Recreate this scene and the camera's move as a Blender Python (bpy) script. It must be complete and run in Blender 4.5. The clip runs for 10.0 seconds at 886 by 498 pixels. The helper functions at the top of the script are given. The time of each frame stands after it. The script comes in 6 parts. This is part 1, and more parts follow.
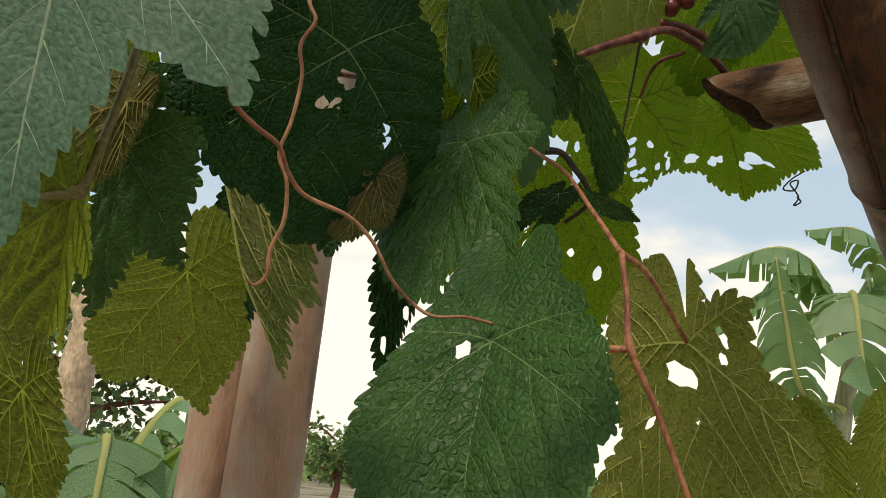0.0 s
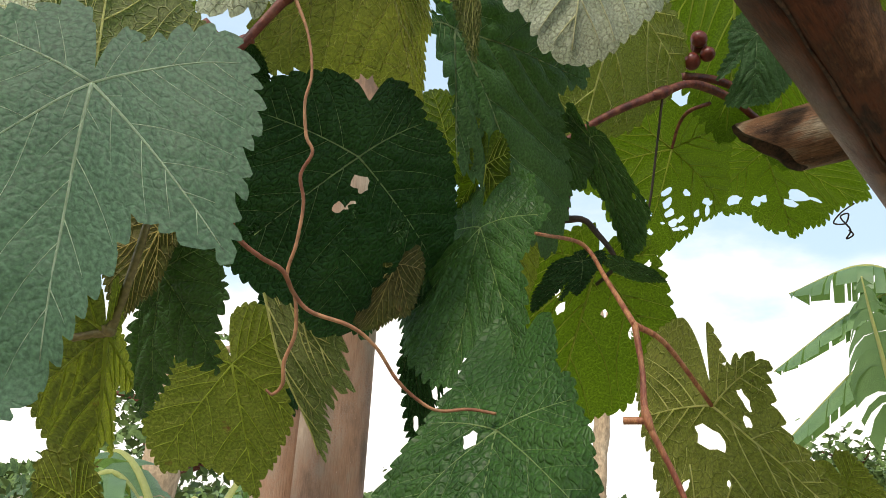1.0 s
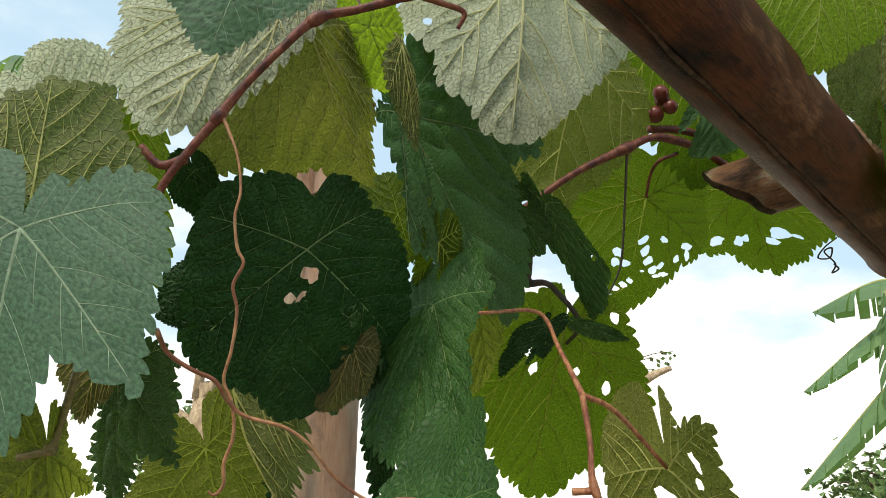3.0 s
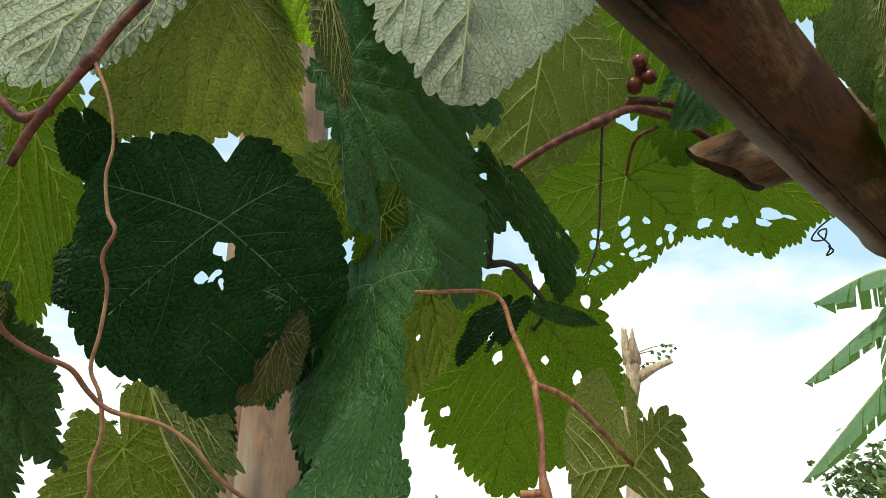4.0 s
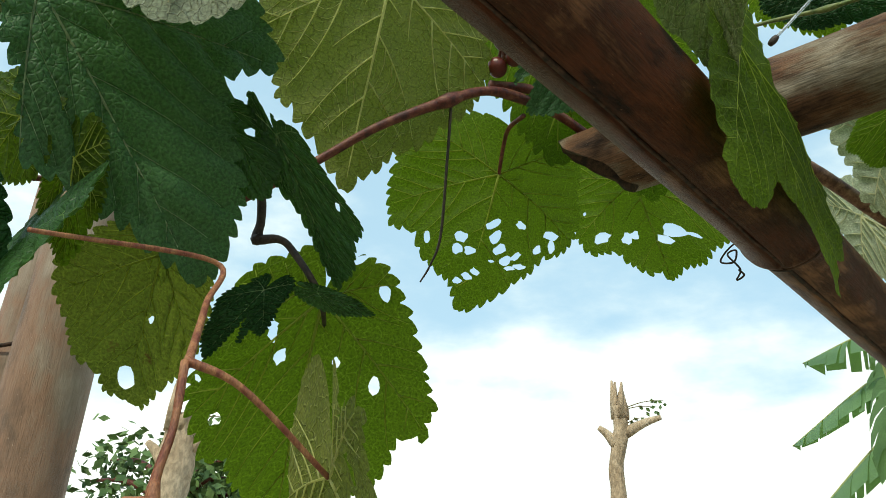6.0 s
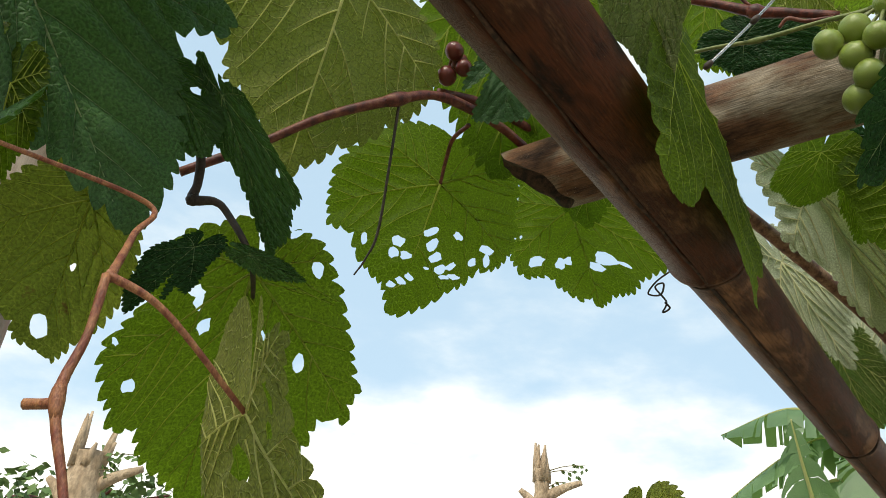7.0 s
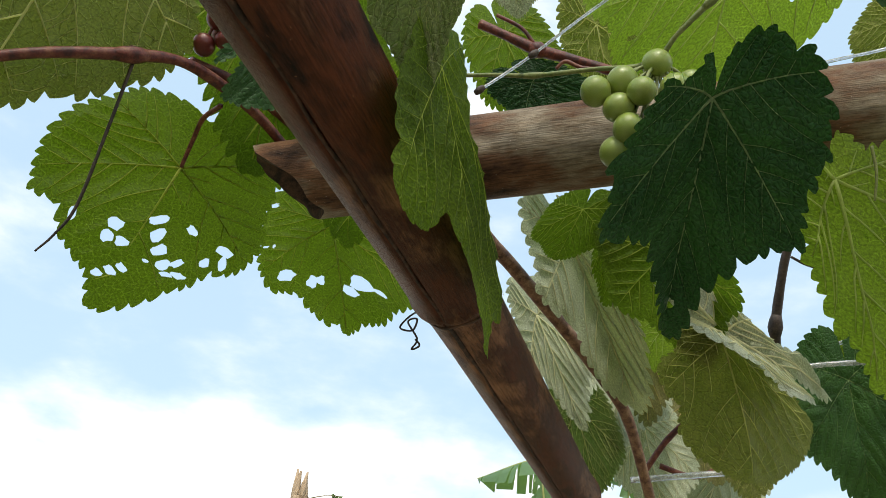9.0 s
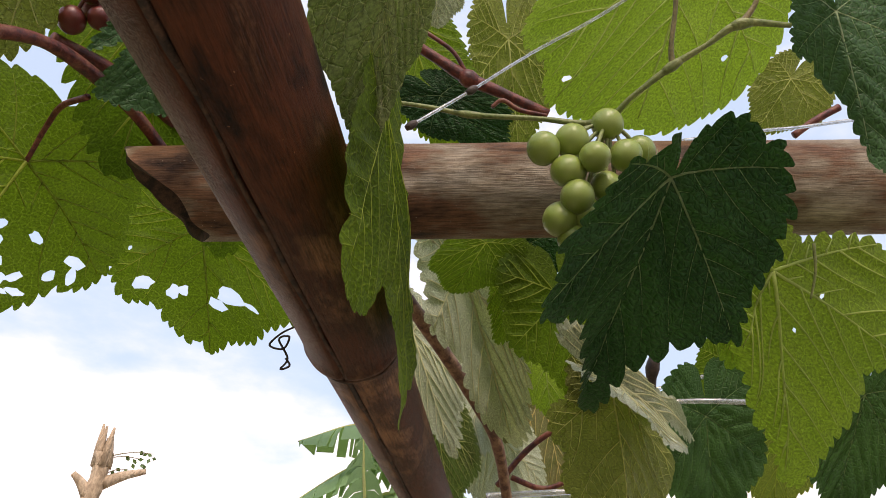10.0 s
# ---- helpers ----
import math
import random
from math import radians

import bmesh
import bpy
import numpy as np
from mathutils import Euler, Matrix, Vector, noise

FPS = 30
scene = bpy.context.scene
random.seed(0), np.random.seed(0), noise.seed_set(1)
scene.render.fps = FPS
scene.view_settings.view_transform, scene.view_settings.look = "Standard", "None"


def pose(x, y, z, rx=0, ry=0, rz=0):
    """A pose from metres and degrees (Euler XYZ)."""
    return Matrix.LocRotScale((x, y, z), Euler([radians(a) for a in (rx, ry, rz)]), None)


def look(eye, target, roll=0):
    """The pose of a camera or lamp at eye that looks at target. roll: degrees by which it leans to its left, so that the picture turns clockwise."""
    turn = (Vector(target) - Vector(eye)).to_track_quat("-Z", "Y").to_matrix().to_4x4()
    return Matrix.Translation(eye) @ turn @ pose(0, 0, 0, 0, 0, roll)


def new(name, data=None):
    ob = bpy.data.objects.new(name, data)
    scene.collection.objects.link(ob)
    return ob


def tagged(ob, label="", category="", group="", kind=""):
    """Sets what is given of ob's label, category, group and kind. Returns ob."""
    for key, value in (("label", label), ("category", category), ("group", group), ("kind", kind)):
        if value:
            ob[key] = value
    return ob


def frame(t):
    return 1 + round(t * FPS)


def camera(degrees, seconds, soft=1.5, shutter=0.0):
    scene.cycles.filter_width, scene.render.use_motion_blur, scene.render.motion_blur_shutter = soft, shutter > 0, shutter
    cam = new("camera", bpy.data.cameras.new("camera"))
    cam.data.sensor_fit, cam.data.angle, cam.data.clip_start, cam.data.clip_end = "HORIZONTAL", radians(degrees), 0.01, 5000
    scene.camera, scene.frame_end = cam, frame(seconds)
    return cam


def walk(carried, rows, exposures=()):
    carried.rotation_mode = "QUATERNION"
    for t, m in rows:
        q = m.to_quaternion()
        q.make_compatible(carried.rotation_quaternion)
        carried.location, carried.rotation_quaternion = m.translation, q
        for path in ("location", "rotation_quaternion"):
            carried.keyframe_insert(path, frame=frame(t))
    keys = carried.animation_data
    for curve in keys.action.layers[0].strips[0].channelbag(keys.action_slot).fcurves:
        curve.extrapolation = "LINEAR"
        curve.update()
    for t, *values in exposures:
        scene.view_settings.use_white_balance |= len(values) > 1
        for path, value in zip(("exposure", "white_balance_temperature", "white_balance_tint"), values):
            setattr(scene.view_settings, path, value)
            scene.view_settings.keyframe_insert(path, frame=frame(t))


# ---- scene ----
cam = camera(60.2, 10.0, soft=0.5)
METRES, EYE, TILT, LEAN, TURN = 0.6, 1.5, 16.0, -6.0, 0.0
ROWS = [
    (0.0, 0.0, 0.0, 0.0, 0.0, 0.0, 0.0),
    (0.5, 0.019, -0.012, 0.0159, 2.46, 1.8, 1.6),
    (1.0, 0.0509, -0.0379, 0.0359, 5.45, 3.34, 3.99),
    (1.5, 0.0672, -0.0695, 0.0489, 7.3, 4.61, 5.58),
    (2.0, 0.0807, -0.0931, 0.0654, 7.88, 5.35, 6.19),
    (2.5, 0.1071, -0.0868, 0.0717, 7.41, 6.25, 6.66),
    (4.0, 0.1679, 0.0258, 0.052, 7.44, 5.82, 7.64),
    (4.5, 0.2222, 0.0797, 0.0427, 7.3, 5.81, 7.73),
    (5.0, 0.2997, 0.1184, 0.0317, 9.58, 7.52, 8.76),
    (5.5, 0.3587, 0.1606, 0.0004, 10.85, 8.13, 8.67),
    (6.0, 0.3701, 0.2038, -0.0262, 7.25, 9.31, 5.02),
    (7.5, 0.3712, 0.2177, -0.1191, -1.89, 15.46, 0.24),
    (8.0, 0.4038, 0.2399, -0.1212, -7.45, 17.41, -1.9),
    (8.5, 0.4394, 0.2603, -0.1103, -10.6, 17.37, -1.82),
    (9.0, 0.4526, 0.3126, -0.0861, -14.91, 15.44, -3.9),
    (9.5, 0.4161, 0.3446, -0.0427, -19.57, 14.02, -4.63),
    (10.0, 0.3873, 0.4063, 0.0208, -28.23, 13.44, -5.54),
]
EXPOSURES = [(0.0, -0.15, 7450, 10), (0.5, 0.1, 7100, 10), (1.0, 0.25, 6900, 10), (2.5, 0.2, 6950, 8), (4.5, 0.1, 6450, -4), (5.5, 0.05, 6400, -6), (7.5, 0.15, 6900, 12), (8.3, 0.25, 6800, 18), (9.0, 0.2, 6650, 8), (10.0, 0.2, 7000, 24)]
walk(cam, [(t, pose(0, 0, EYE, TILT, LEAN, TURN) @ pose(METRES * x, METRES * y, METRES * z, 90 + pitch, roll, yaw)) for t, x, y, z, yaw, pitch, roll in ROWS], EXPOSURES)

# ---- light ----
SUN_ELEVATION, SUN_AZIMUTH = 50.0, 202.0   # azimuth clockwise from +y
world = bpy.data.worlds.new("sky")
scene.world = world
world.use_nodes = True
wn, wl = world.node_tree.nodes, world.node_tree.links
wn.clear()
w_out = wn.new("ShaderNodeOutputWorld")
w_sky = wn.new("ShaderNodeTexSky")
w_sky.sky_type, w_sky.sun_disc = "NISHITA", False
w_sky.sun_elevation, w_sky.sun_rotation = radians(SUN_ELEVATION), radians(SUN_AZIMUTH)
w_bg = wn.new("ShaderNodeBackground")
w_bg.inputs["Strength"].default_value = 0.12
w_cloud = wn.new("ShaderNodeBackground")
w_cloud.inputs["Color"].default_value = (1.0, 0.985, 0.96, 1)
w_cloud.inputs["Strength"].default_value = 1.2
w_mix = wn.new("ShaderNodeMixShader")
w_co = wn.new("ShaderNodeTexCoord")
w_map = wn.new("ShaderNodeMapping")
w_map.inputs["Scale"].default_value = (1.0, 1.0, 2.2)
w_noise = wn.new("ShaderNodeTexNoise")
w_noise.inputs["Scale"].default_value = 2.6
w_noise.inputs["Detail"].default_value = 7.0
w_noise.inputs["Roughness"].default_value = 0.55
w_sep = wn.new("ShaderNodeSeparateXYZ")
w_up = wn.new("ShaderNodeMapRange")       # haze and cloud thicken towards the horizon
w_up.inputs["From Min"].default_value, w_up.inputs["From Max"].default_value = 0.12, 0.33
w_up.inputs["To Min"].default_value, w_up.inputs["To Max"].default_value = 0.34, -0.06
w_add = wn.new("ShaderNodeMath")
w_add.operation = "ADD"
w_ramp = wn.new("ShaderNodeMapRange")
w_ramp.interpolation_type = "SMOOTHSTEP"
w_ramp.inputs["From Min"].default_value, w_ramp.inputs["From Max"].default_value = 0.42, 0.72
w_ramp.inputs["To Min"].default_value = 0.0
wl.new(w_co.outputs["Generated"], w_map.inputs["Vector"])
wl.new(w_map.outputs["Vector"], w_noise.inputs["Vector"])
wl.new(w_co.outputs["Generated"], w_sep.inputs["Vector"])
wl.new(w_sep.outputs["Z"], w_up.inputs["Value"])
wl.new(w_noise.outputs["Fac"], w_add.inputs[0])
wl.new(w_up.outputs["Result"], w_add.inputs[1])
wl.new(w_add.outputs["Value"], w_ramp.inputs["Value"])
w_veil = wn.new("ShaderNodeMath")          # a thin bluish veil everywhere, thick white cloud in places
w_veil.operation = "MULTIPLY_ADD"
w_veil.inputs[1].default_value, w_veil.inputs[2].default_value = 0.35, 0.65
w_tint = wn.new("ShaderNodeValToRGB")
w_tint.color_ramp.elements[0].color, w_tint.color_ramp.elements[1].color = (0.60, 0.80, 1.0, 1), (1.0, 0.985, 0.96, 1)
w_tint.color_ramp.elements[1].position = 0.8
wl.new(w_ramp.outputs["Result"], w_veil.inputs[0])
wl.new(w_ramp.outputs["Result"], w_tint.inputs[0])
wl.new(w_tint.outputs["Color"], w_cloud.inputs["Color"])
wl.new(w_veil.outputs[0], w_mix.inputs["Fac"])
wl.new(w_sky.outputs["Color"], w_bg.inputs["Color"])
wl.new(w_bg.outputs["Background"], w_mix.inputs[1])
wl.new(w_cloud.outputs["Background"], w_mix.inputs[2])
wl.new(w_mix.outputs["Shader"], w_out.inputs["Surface"])

sun_data = bpy.data.lights.new("sun", "SUN")
sun_data.energy, sun_data.angle, sun_data.color = 2.6, radians(7.0), (1.0, 0.91, 0.77)
sun = new("sun", sun_data)
_e, _a = radians(SUN_ELEVATION), radians(SUN_AZIMUTH)
SUN_DIR = Vector((math.cos(_e) * math.sin(_a), math.cos(_e) * math.cos(_a), math.sin(_e)))
sun.matrix_world = look(SUN_DIR * 20, (0, 0, 0))


# ---- materials ----
def shader(name):
    m = bpy.data.materials.new(name)
    m.use_nodes = True
    m.node_tree.nodes.clear()
    return m, m.node_tree.nodes, m.node_tree.links


def ramp(nodes, stops):
    r = nodes.new("ShaderNodeValToRGB")
    e = r.color_ramp.elements
    while len(e) < len(stops):
        e.new(0.5)
    for k, (at, c) in zip(e, stops):
        k.position, k.color = at, (*c, 1)
    return r


def noise_tex(nodes, links, coord, scale, detail=5.0, rough=0.55):
    n = nodes.new("ShaderNodeTexNoise")
    n.inputs["Scale"].default_value, n.inputs["Detail"].default_value, n.inputs["Roughness"].default_value = scale, detail, rough
    links.new(coord, n.inputs["Vector"])
    return n


def mix_col(nodes, links, fac, a, b, mode="MIX"):
    m = nodes.new("ShaderNodeMix")
    m.data_type, m.blend_type = "RGBA", mode
    for sock, v in ((m.inputs[0], fac), (m.inputs[6], a), (m.inputs[7], b)):
        if isinstance(v, (int, float)):
            sock.default_value = v
        elif isinstance(v, tuple):
            sock.default_value = (*v, 1)
        else:
            links.new(v, sock)
    return m.outputs[2]


def leaf_material(name, c1, c2, net, glow, through_part, rough, spots, spot_col, relief, sheen=0.5):
    """c1, c2: blade colours; net: colour of the fine veins; glow: colour of the light that passes through."""
    m, n, l = shader(name)
    out = n.new("ShaderNodeOutputMaterial")
    uv = n.new("ShaderNodeUVMap")
    uv.uv_map = "leaf"
    info = n.new("ShaderNodeObjectInfo")
    shift = n.new("ShaderNodeVectorMath")
    shift.operation = "MULTIPLY_ADD"
    comb = n.new("ShaderNodeCombineXYZ")
    l.new(info.outputs["Random"], comb.inputs[0])
    l.new(info.outputs["Random"], comb.inputs[1])
    l.new(comb.outputs[0], shift.inputs[0])
    shift.inputs[1].default_value = (37.0, 19.0, 5.0)
    l.new(uv.outputs[0], shift.inputs[2])
    co = shift.outputs[0]
    warp = noise_tex(n, l, co, 11.0, 3.0)
    wco = n.new("ShaderNodeVectorMath")
    wco.operation = "MULTIPLY_ADD"
    l.new(warp.outputs["Color"], wco.inputs[0])
    wco.inputs[1].default_value = (0.07, 0.07, 0.0)
    l.new(co, wco.inputs[2])
    v1 = n.new("ShaderNodeTexVoronoi")
    v1.feature = "DISTANCE_TO_EDGE"
    v1.voronoi_dimensions = "2D"
    v1.inputs["Scale"].default_value = 27.0 if relief > 0 else 26.0 if c1[2] > 0.2 else 15.0
    l.new(wco.outputs[0], v1.inputs["Vector"])
    v2 = n.new("ShaderNodeTexVoronoi")
    v2.feature = "DISTANCE_TO_EDGE"
    v2.voronoi_dimensions = "2D"
    v2.inputs["Scale"].default_value = 74.0
    l.new(wco.outputs[0], v2.inputs["Vector"])
    line1 = n.new("ShaderNodeMapRange")
    line1.inputs["From Min"].default_value, line1.inputs["From Max"].default_value = 0.0, 0.05 if relief > 0 else 0.075
    line1.inputs["To Min"].default_value, line1.inputs["To Max"].default_value = 1.0, 0.0
    l.new(v1.outputs["Distance"], line1.inputs["Value"])
    line2 = n.new("ShaderNodeMapRange")
    line2.inputs["From Min"].default_value, line2.inputs["From Max"].default_value = 0.0, 0.12
    line2.inputs["To Min"].default_value, line2.inputs["To Max"].default_value = 0.35, 0.0
    l.new(v2.outputs["Distance"], line2.inputs["Value"])
    mx = n.new("ShaderNodeMath")
    mx.operation = "MAXIMUM"
    l.new(line1.outputs[0], mx.inputs[0])
    l.new(line2.outputs[0], mx.inputs[1])
    big = noise_tex(n, l, co, 2.6, 6.0, 0.6)
    fine = noise_tex(n, l, co, 60.0, 4.0, 0.6)
    r_big = ramp(n, [(0.40, c1), (0.60, c2)])
    l.new(big.outputs["Fac"], r_big.inputs[0])
    half = n.new("ShaderNodeMath")
    half.operation = "MULTIPLY"
    half.inputs[1].default_value = 0.9
    l.new(mx.outputs[0], half.inputs[0])
    col = mix_col(n, l, half.outputs[0], r_big.outputs[0], net)
    r_f = ramp(n, [(0.38, (0.66, 0.66, 0.66)), (0.62, (1.25, 1.25, 1.25))])
    l.new(fine.outputs["Fac"], r_f.inputs[0])
    col = mix_col(n, l, 1.0, col, r_f.outputs[0], "MULTIPLY")
    spot = noise_tex(n, l, co, 5.5, 7.0, 0.72)
    r_s = n.new("ShaderNodeMapRange")
    r_s.inputs["From Min"].default_value, r_s.inputs["From Max"].default_value = 0.78 - 0.2 * spots, 0.84 - 0.17 * spots
    l.new(spot.outputs["Fac"], r_s.inputs["Value"])
    col = mix_col(n, l, r_s.outputs[0], col, spot_col)
    # cushion shading put into the colour, graded by distance from the fine veins
    groove_shade = n.new("ShaderNodeMapRange")
    groove_shade.inputs["From Min"].default_value, groove_shade.inputs["From Max"].default_value = 0.0, 0.10
    groove_shade.inputs["To Min"].default_value, groove_shade.inputs["To Max"].default_value = (0.97, 1.01) if 0 < relief < 0.0005 else (0.94, 1.05) if relief > 0 else (1.15, 0.92)
    l.new(v1.outputs["Distance"], groove_shade.inputs["Value"])
    gcol = n.new("ShaderNodeCombineColor")
    for k in range(3):
        l.new(groove_shade.outputs[0], gcol.inputs[k])
    col = mix_col(n, l, 1.0, col, gcol.outputs[0], "MULTIPLY")
    hue = n.new("ShaderNodeHueSaturation")
    vr = n.new("ShaderNodeMapRange")
    vr.inputs["To Min"].default_value, vr.inputs["To Max"].default_value = 0.85, 1.2
    l.new(info.outputs["Random"], vr.inputs["Value"])
    l.new(vr.outputs[0], hue.inputs["Value"])
    l.new(col, hue.inputs["Color"])
    # relief: cushions between the fine veins
    h1 = n.new("ShaderNodeMapRange")
    h1.interpolation_type = "SMOOTHSTEP"
    h1.inputs["From Max"].default_value = 0.26 if relief > 0 else 0.09
    l.new(v1.outputs["Distance"], h1.inputs["Value"])
    h2 = n.new("ShaderNodeMath")
    h2.operation = "MULTIPLY_ADD"
    h2.inputs[1].default_value = 0.25
    l.new(v2.outputs["Distance"], h2.inputs[0])
    l.new(h1.outputs[0], h2.inputs[2])
    bump = n.new("ShaderNodeBump")
    bump.inputs["Strength"].default_value = 0.9
    bump.inputs["Distance"].default_value = abs(relief)
    bump.invert = relief < 0
    l.new(h2.outputs[0], bump.inputs["Height"])
    p = n.new("ShaderNodeBsdfPrincipled")
    l.new(hue.outputs[0], p.inputs["Base Color"])
    p.inputs["Roughness"].default_value = rough
    p.inputs["Specular IOR Level"].default_value = sheen
    l.new(bump.outputs[0], p.inputs["Normal"])
    tr = n.new("ShaderNodeBsdfTranslucent")
    gl = mix_col(n, l, half.outputs[0], glow, tuple((1.35 if relief < 0 else 0.8) * g for g in glow))
    gl = mix_col(n, l, 1.0, gl, r_f.outputs[0], "MULTIPLY")
    gl2 = mix_col(n, l, r_s.outputs[0], gl, tuple(0.5 * s for s in spot_col))
    l.new(gl2, tr.inputs["Color"])
    mixs = n.new("ShaderNodeMixShader")
    mixs.inputs["Fac"].default_value = through_part
    l.new(p.outputs[0], mixs.inputs[1])
    l.new(tr.outputs[0], mixs.inputs[2])
    l.new(mixs.outputs[0], out.inputs["Surface"])
    return m


def plain_material(name, stops, scale, stretch=(1, 1, 1), rough=0.6, bump_d=0.0005, spec=0.4, fine=6.0, trans=0.0, sub=0.0, coat=0.0):
    m, n, l = shader(name)
    out = n.new("ShaderNodeOutputMaterial")
    tc = n.new("ShaderNodeTexCoord")
    mp = n.new("ShaderNodeMapping")
    mp.inputs["Scale"].default_value = stretch
    l.new(tc.outputs["Object"], mp.inputs["Vector"])
    a = noise_tex(n, l, mp.outputs[0], scale, 8.0, 0.6)
    b = noise_tex(n, l, mp.outputs[0], scale * fine, 4.0, 0.6)
    r = ramp(n, stops)
    l.new(a.outputs["Fac"], r.inputs[0])
    r2 = ramp(n, [(0.4, (0.75, 0.75, 0.75)), (0.6, (1.15, 1.15, 1.15))])
    l.new(b.outputs["Fac"], r2.inputs[0])
    col = mix_col(n, l, 1.0, r.outputs[0], r2.outputs[0], "MULTIPLY")
    p = n.new("ShaderNodeBsdfPrincipled")
    l.new(col, p.inputs["Base Color"])
    p.inputs["Roughness"].default_value = rough
    p.inputs["Specular IOR Level"].default_value = spec
    p.inputs["Transmission Weight"].default_value = trans
    p.inputs["Subsurface Weight"].default_value = sub
    p.inputs["Subsurface Radius"].default_value = (0.006, 0.008, 0.003)
    p.inputs["Coat Weight"].default_value = coat
    bm_ = n.new("ShaderNodeBump")
    bm_.inputs["Distance"].default_value = bump_d
    bm_.inputs["Strength"].default_value = 0.7
    l.new(b.outputs["Fac"], bm_.inputs["Height"])
    l.new(bm_.outputs[0], p.inputs["Normal"])
    l.new(p.outputs[0], out.inputs["Surface"])
    return m


def vein_material(name, c1, c2, rough=0.5):
    """A fleshy vein: it lets part of the light through, as the blade does."""
    m = plain_material(name, [(0.4, c1), (0.6, c2)], 90, rough=rough, spec=0.25)
    n, l = m.node_tree.nodes, m.node_tree.links
    p = next(k for k in n if k.type == "BSDF_PRINCIPLED")
    out = next(k for k in n if k.type == "OUTPUT_MATERIAL")
    tr = n.new("ShaderNodeBsdfTranslucent")
    tr.inputs["Color"].default_value = (*(min(0.9, 1.5 * c) for c in c2), 1)
    mx = n.new("ShaderNodeMixShader")
    mx.inputs["Fac"].default_value = 0.6
    l.new(p.outputs[0], mx.inputs[1])
    l.new(tr.outputs[0], mx.inputs[2])
    l.new(mx.outputs[0], out.inputs["Surface"])
    return m


def bamboo_material(name, pale, mid, dark, red, grain=0.85, flank_specks=None):
    """Weathered culm: long fibres, grey bleaching, dark mould and reddish patches; the culm's length is the local z."""
    m, n, l = shader(name)
    out = n.new("ShaderNodeOutputMaterial")
    tc = n.new("ShaderNodeTexCoord")
    mp = n.new("ShaderNodeMapping")
    mp.inputs["Scale"].default_value = (1, 1, 0.06)
    l.new(tc.outputs["Object"], mp.inputs["Vector"])
    fib = noise_tex(n, l, mp.outputs[0], 1000.0, 6.0, 0.7)
    mp2 = n.new("ShaderNodeMapping")
    mp2.inputs["Scale"].default_value = (1, 1, 0.45)
    l.new(tc.outputs["Object"], mp2.inputs["Vector"])
    patch = noise_tex(n, l, mp2.outputs[0], 17.0, 11.0, 0.66)
    r = ramp(n, [(0.36, dark), (0.46, red), (0.53, mid), (0.64, pale)])
    l.new(patch.outputs["Fac"], r.inputs[0])
    rf = ramp(n, [(0.38, (0.5, 0.48, 0.45)), (0.5, (1, 1, 1)), (0.64, (1.35, 1.3, 1.25))])
    l.new(fib.outputs["Fac"], rf.inputs[0])
    col = mix_col(n, l, grain, r.outputs[0], rf.outputs[0], "MULTIPLY")
    speck = noise_tex(n, l, tc.outputs["Object"], 700.0, 2.0, 0.5)
    rs = n.new("ShaderNodeMapRange")
    rs.inputs["From Min"].default_value, rs.inputs["From Max"].default_value = 0.72, 0.8
    l.new(speck.outputs["Fac"], rs.inputs["Value"])
    col = mix_col(n, l, rs.outputs[0], col, tuple(min(1, 1.5 * c) for c in pale))
    specks = noise_tex(n, l, tc.outputs["Object"], 1300.0, 3.0, 0.7)       # pale frosty specks in fields
    field = noise_tex(n, l, mp2.outputs[0], 15.0, 3.0, 0.5)
    both = n.new("ShaderNodeMath")
    both.operation = "MULTIPLY"
    for sock, src, lo, hi in ((0, specks, 0.47, 0.58), (1, field, 0.40, 0.60) if flank_specks else (1, field, 0.55, 0.72)):
        k = n.new("ShaderNodeMapRange")
        k.inputs["From Min"].default_value, k.inputs["From Max"].default_value = lo, hi
        l.new(src.outputs["Fac"], k.inputs["Value"])
        l.new(k.outputs[0], both.inputs[sock])
    speck_mask = both.outputs[0]
    if flank_specks:                                                            # kept to one flank, picked from the camera's view
        level = n.new("ShaderNodeVectorMath")
        level.operation = "MULTIPLY"
        level.inputs[1].default_value = (1, 1, 0)
        l.new(tc.outputs["Object"], level.inputs[0])
        unit = n.new("ShaderNodeVectorMath")
        unit.operation = "NORMALIZE"
        l.new(level.outputs[0], unit.inputs[0])
        side = n.new("ShaderNodeVectorMath")
        side.operation = "DOT_PRODUCT"
        side.inputs[1].default_value = flank_specks
        l.new(unit.outputs[0], side.inputs[0])
        flank = n.new("ShaderNodeMapRange")
        flank.inputs["From Min"].default_value, flank.inputs["From Max"].default_value = 0.72, 0.96
        l.new(side.outputs["Value"], flank.inputs["Value"])
        keep = n.new("ShaderNodeMath")
        keep.operation = "MULTIPLY"
        l.new(speck_mask, keep.inputs[0])
        l.new(flank.outputs[0], keep.inputs[1])
        speck_mask = keep.outputs[0]
    col = mix_col(n, l, speck_mask, col, (0.36, 0.29, 0.25))
    p = n.new("ShaderNodeBsdfPrincipled")
    l.new(col, p.inputs["Base Color"])
    p.inputs["Roughness"].default_value = 0.52
    p.inputs["Specular IOR Level"].default_value = 0.16
    b = n.new("ShaderNodeBump")
    b.inputs["Distance"].default_value, b.inputs["Strength"].default_value = 0.0012, 0.8
    l.new(fib.outputs["Fac"], b.inputs["Height"])
    l.new(b.outputs[0], p.inputs["Normal"])
    l.new(p.outputs[0], out.inputs["Surface"])
    return m


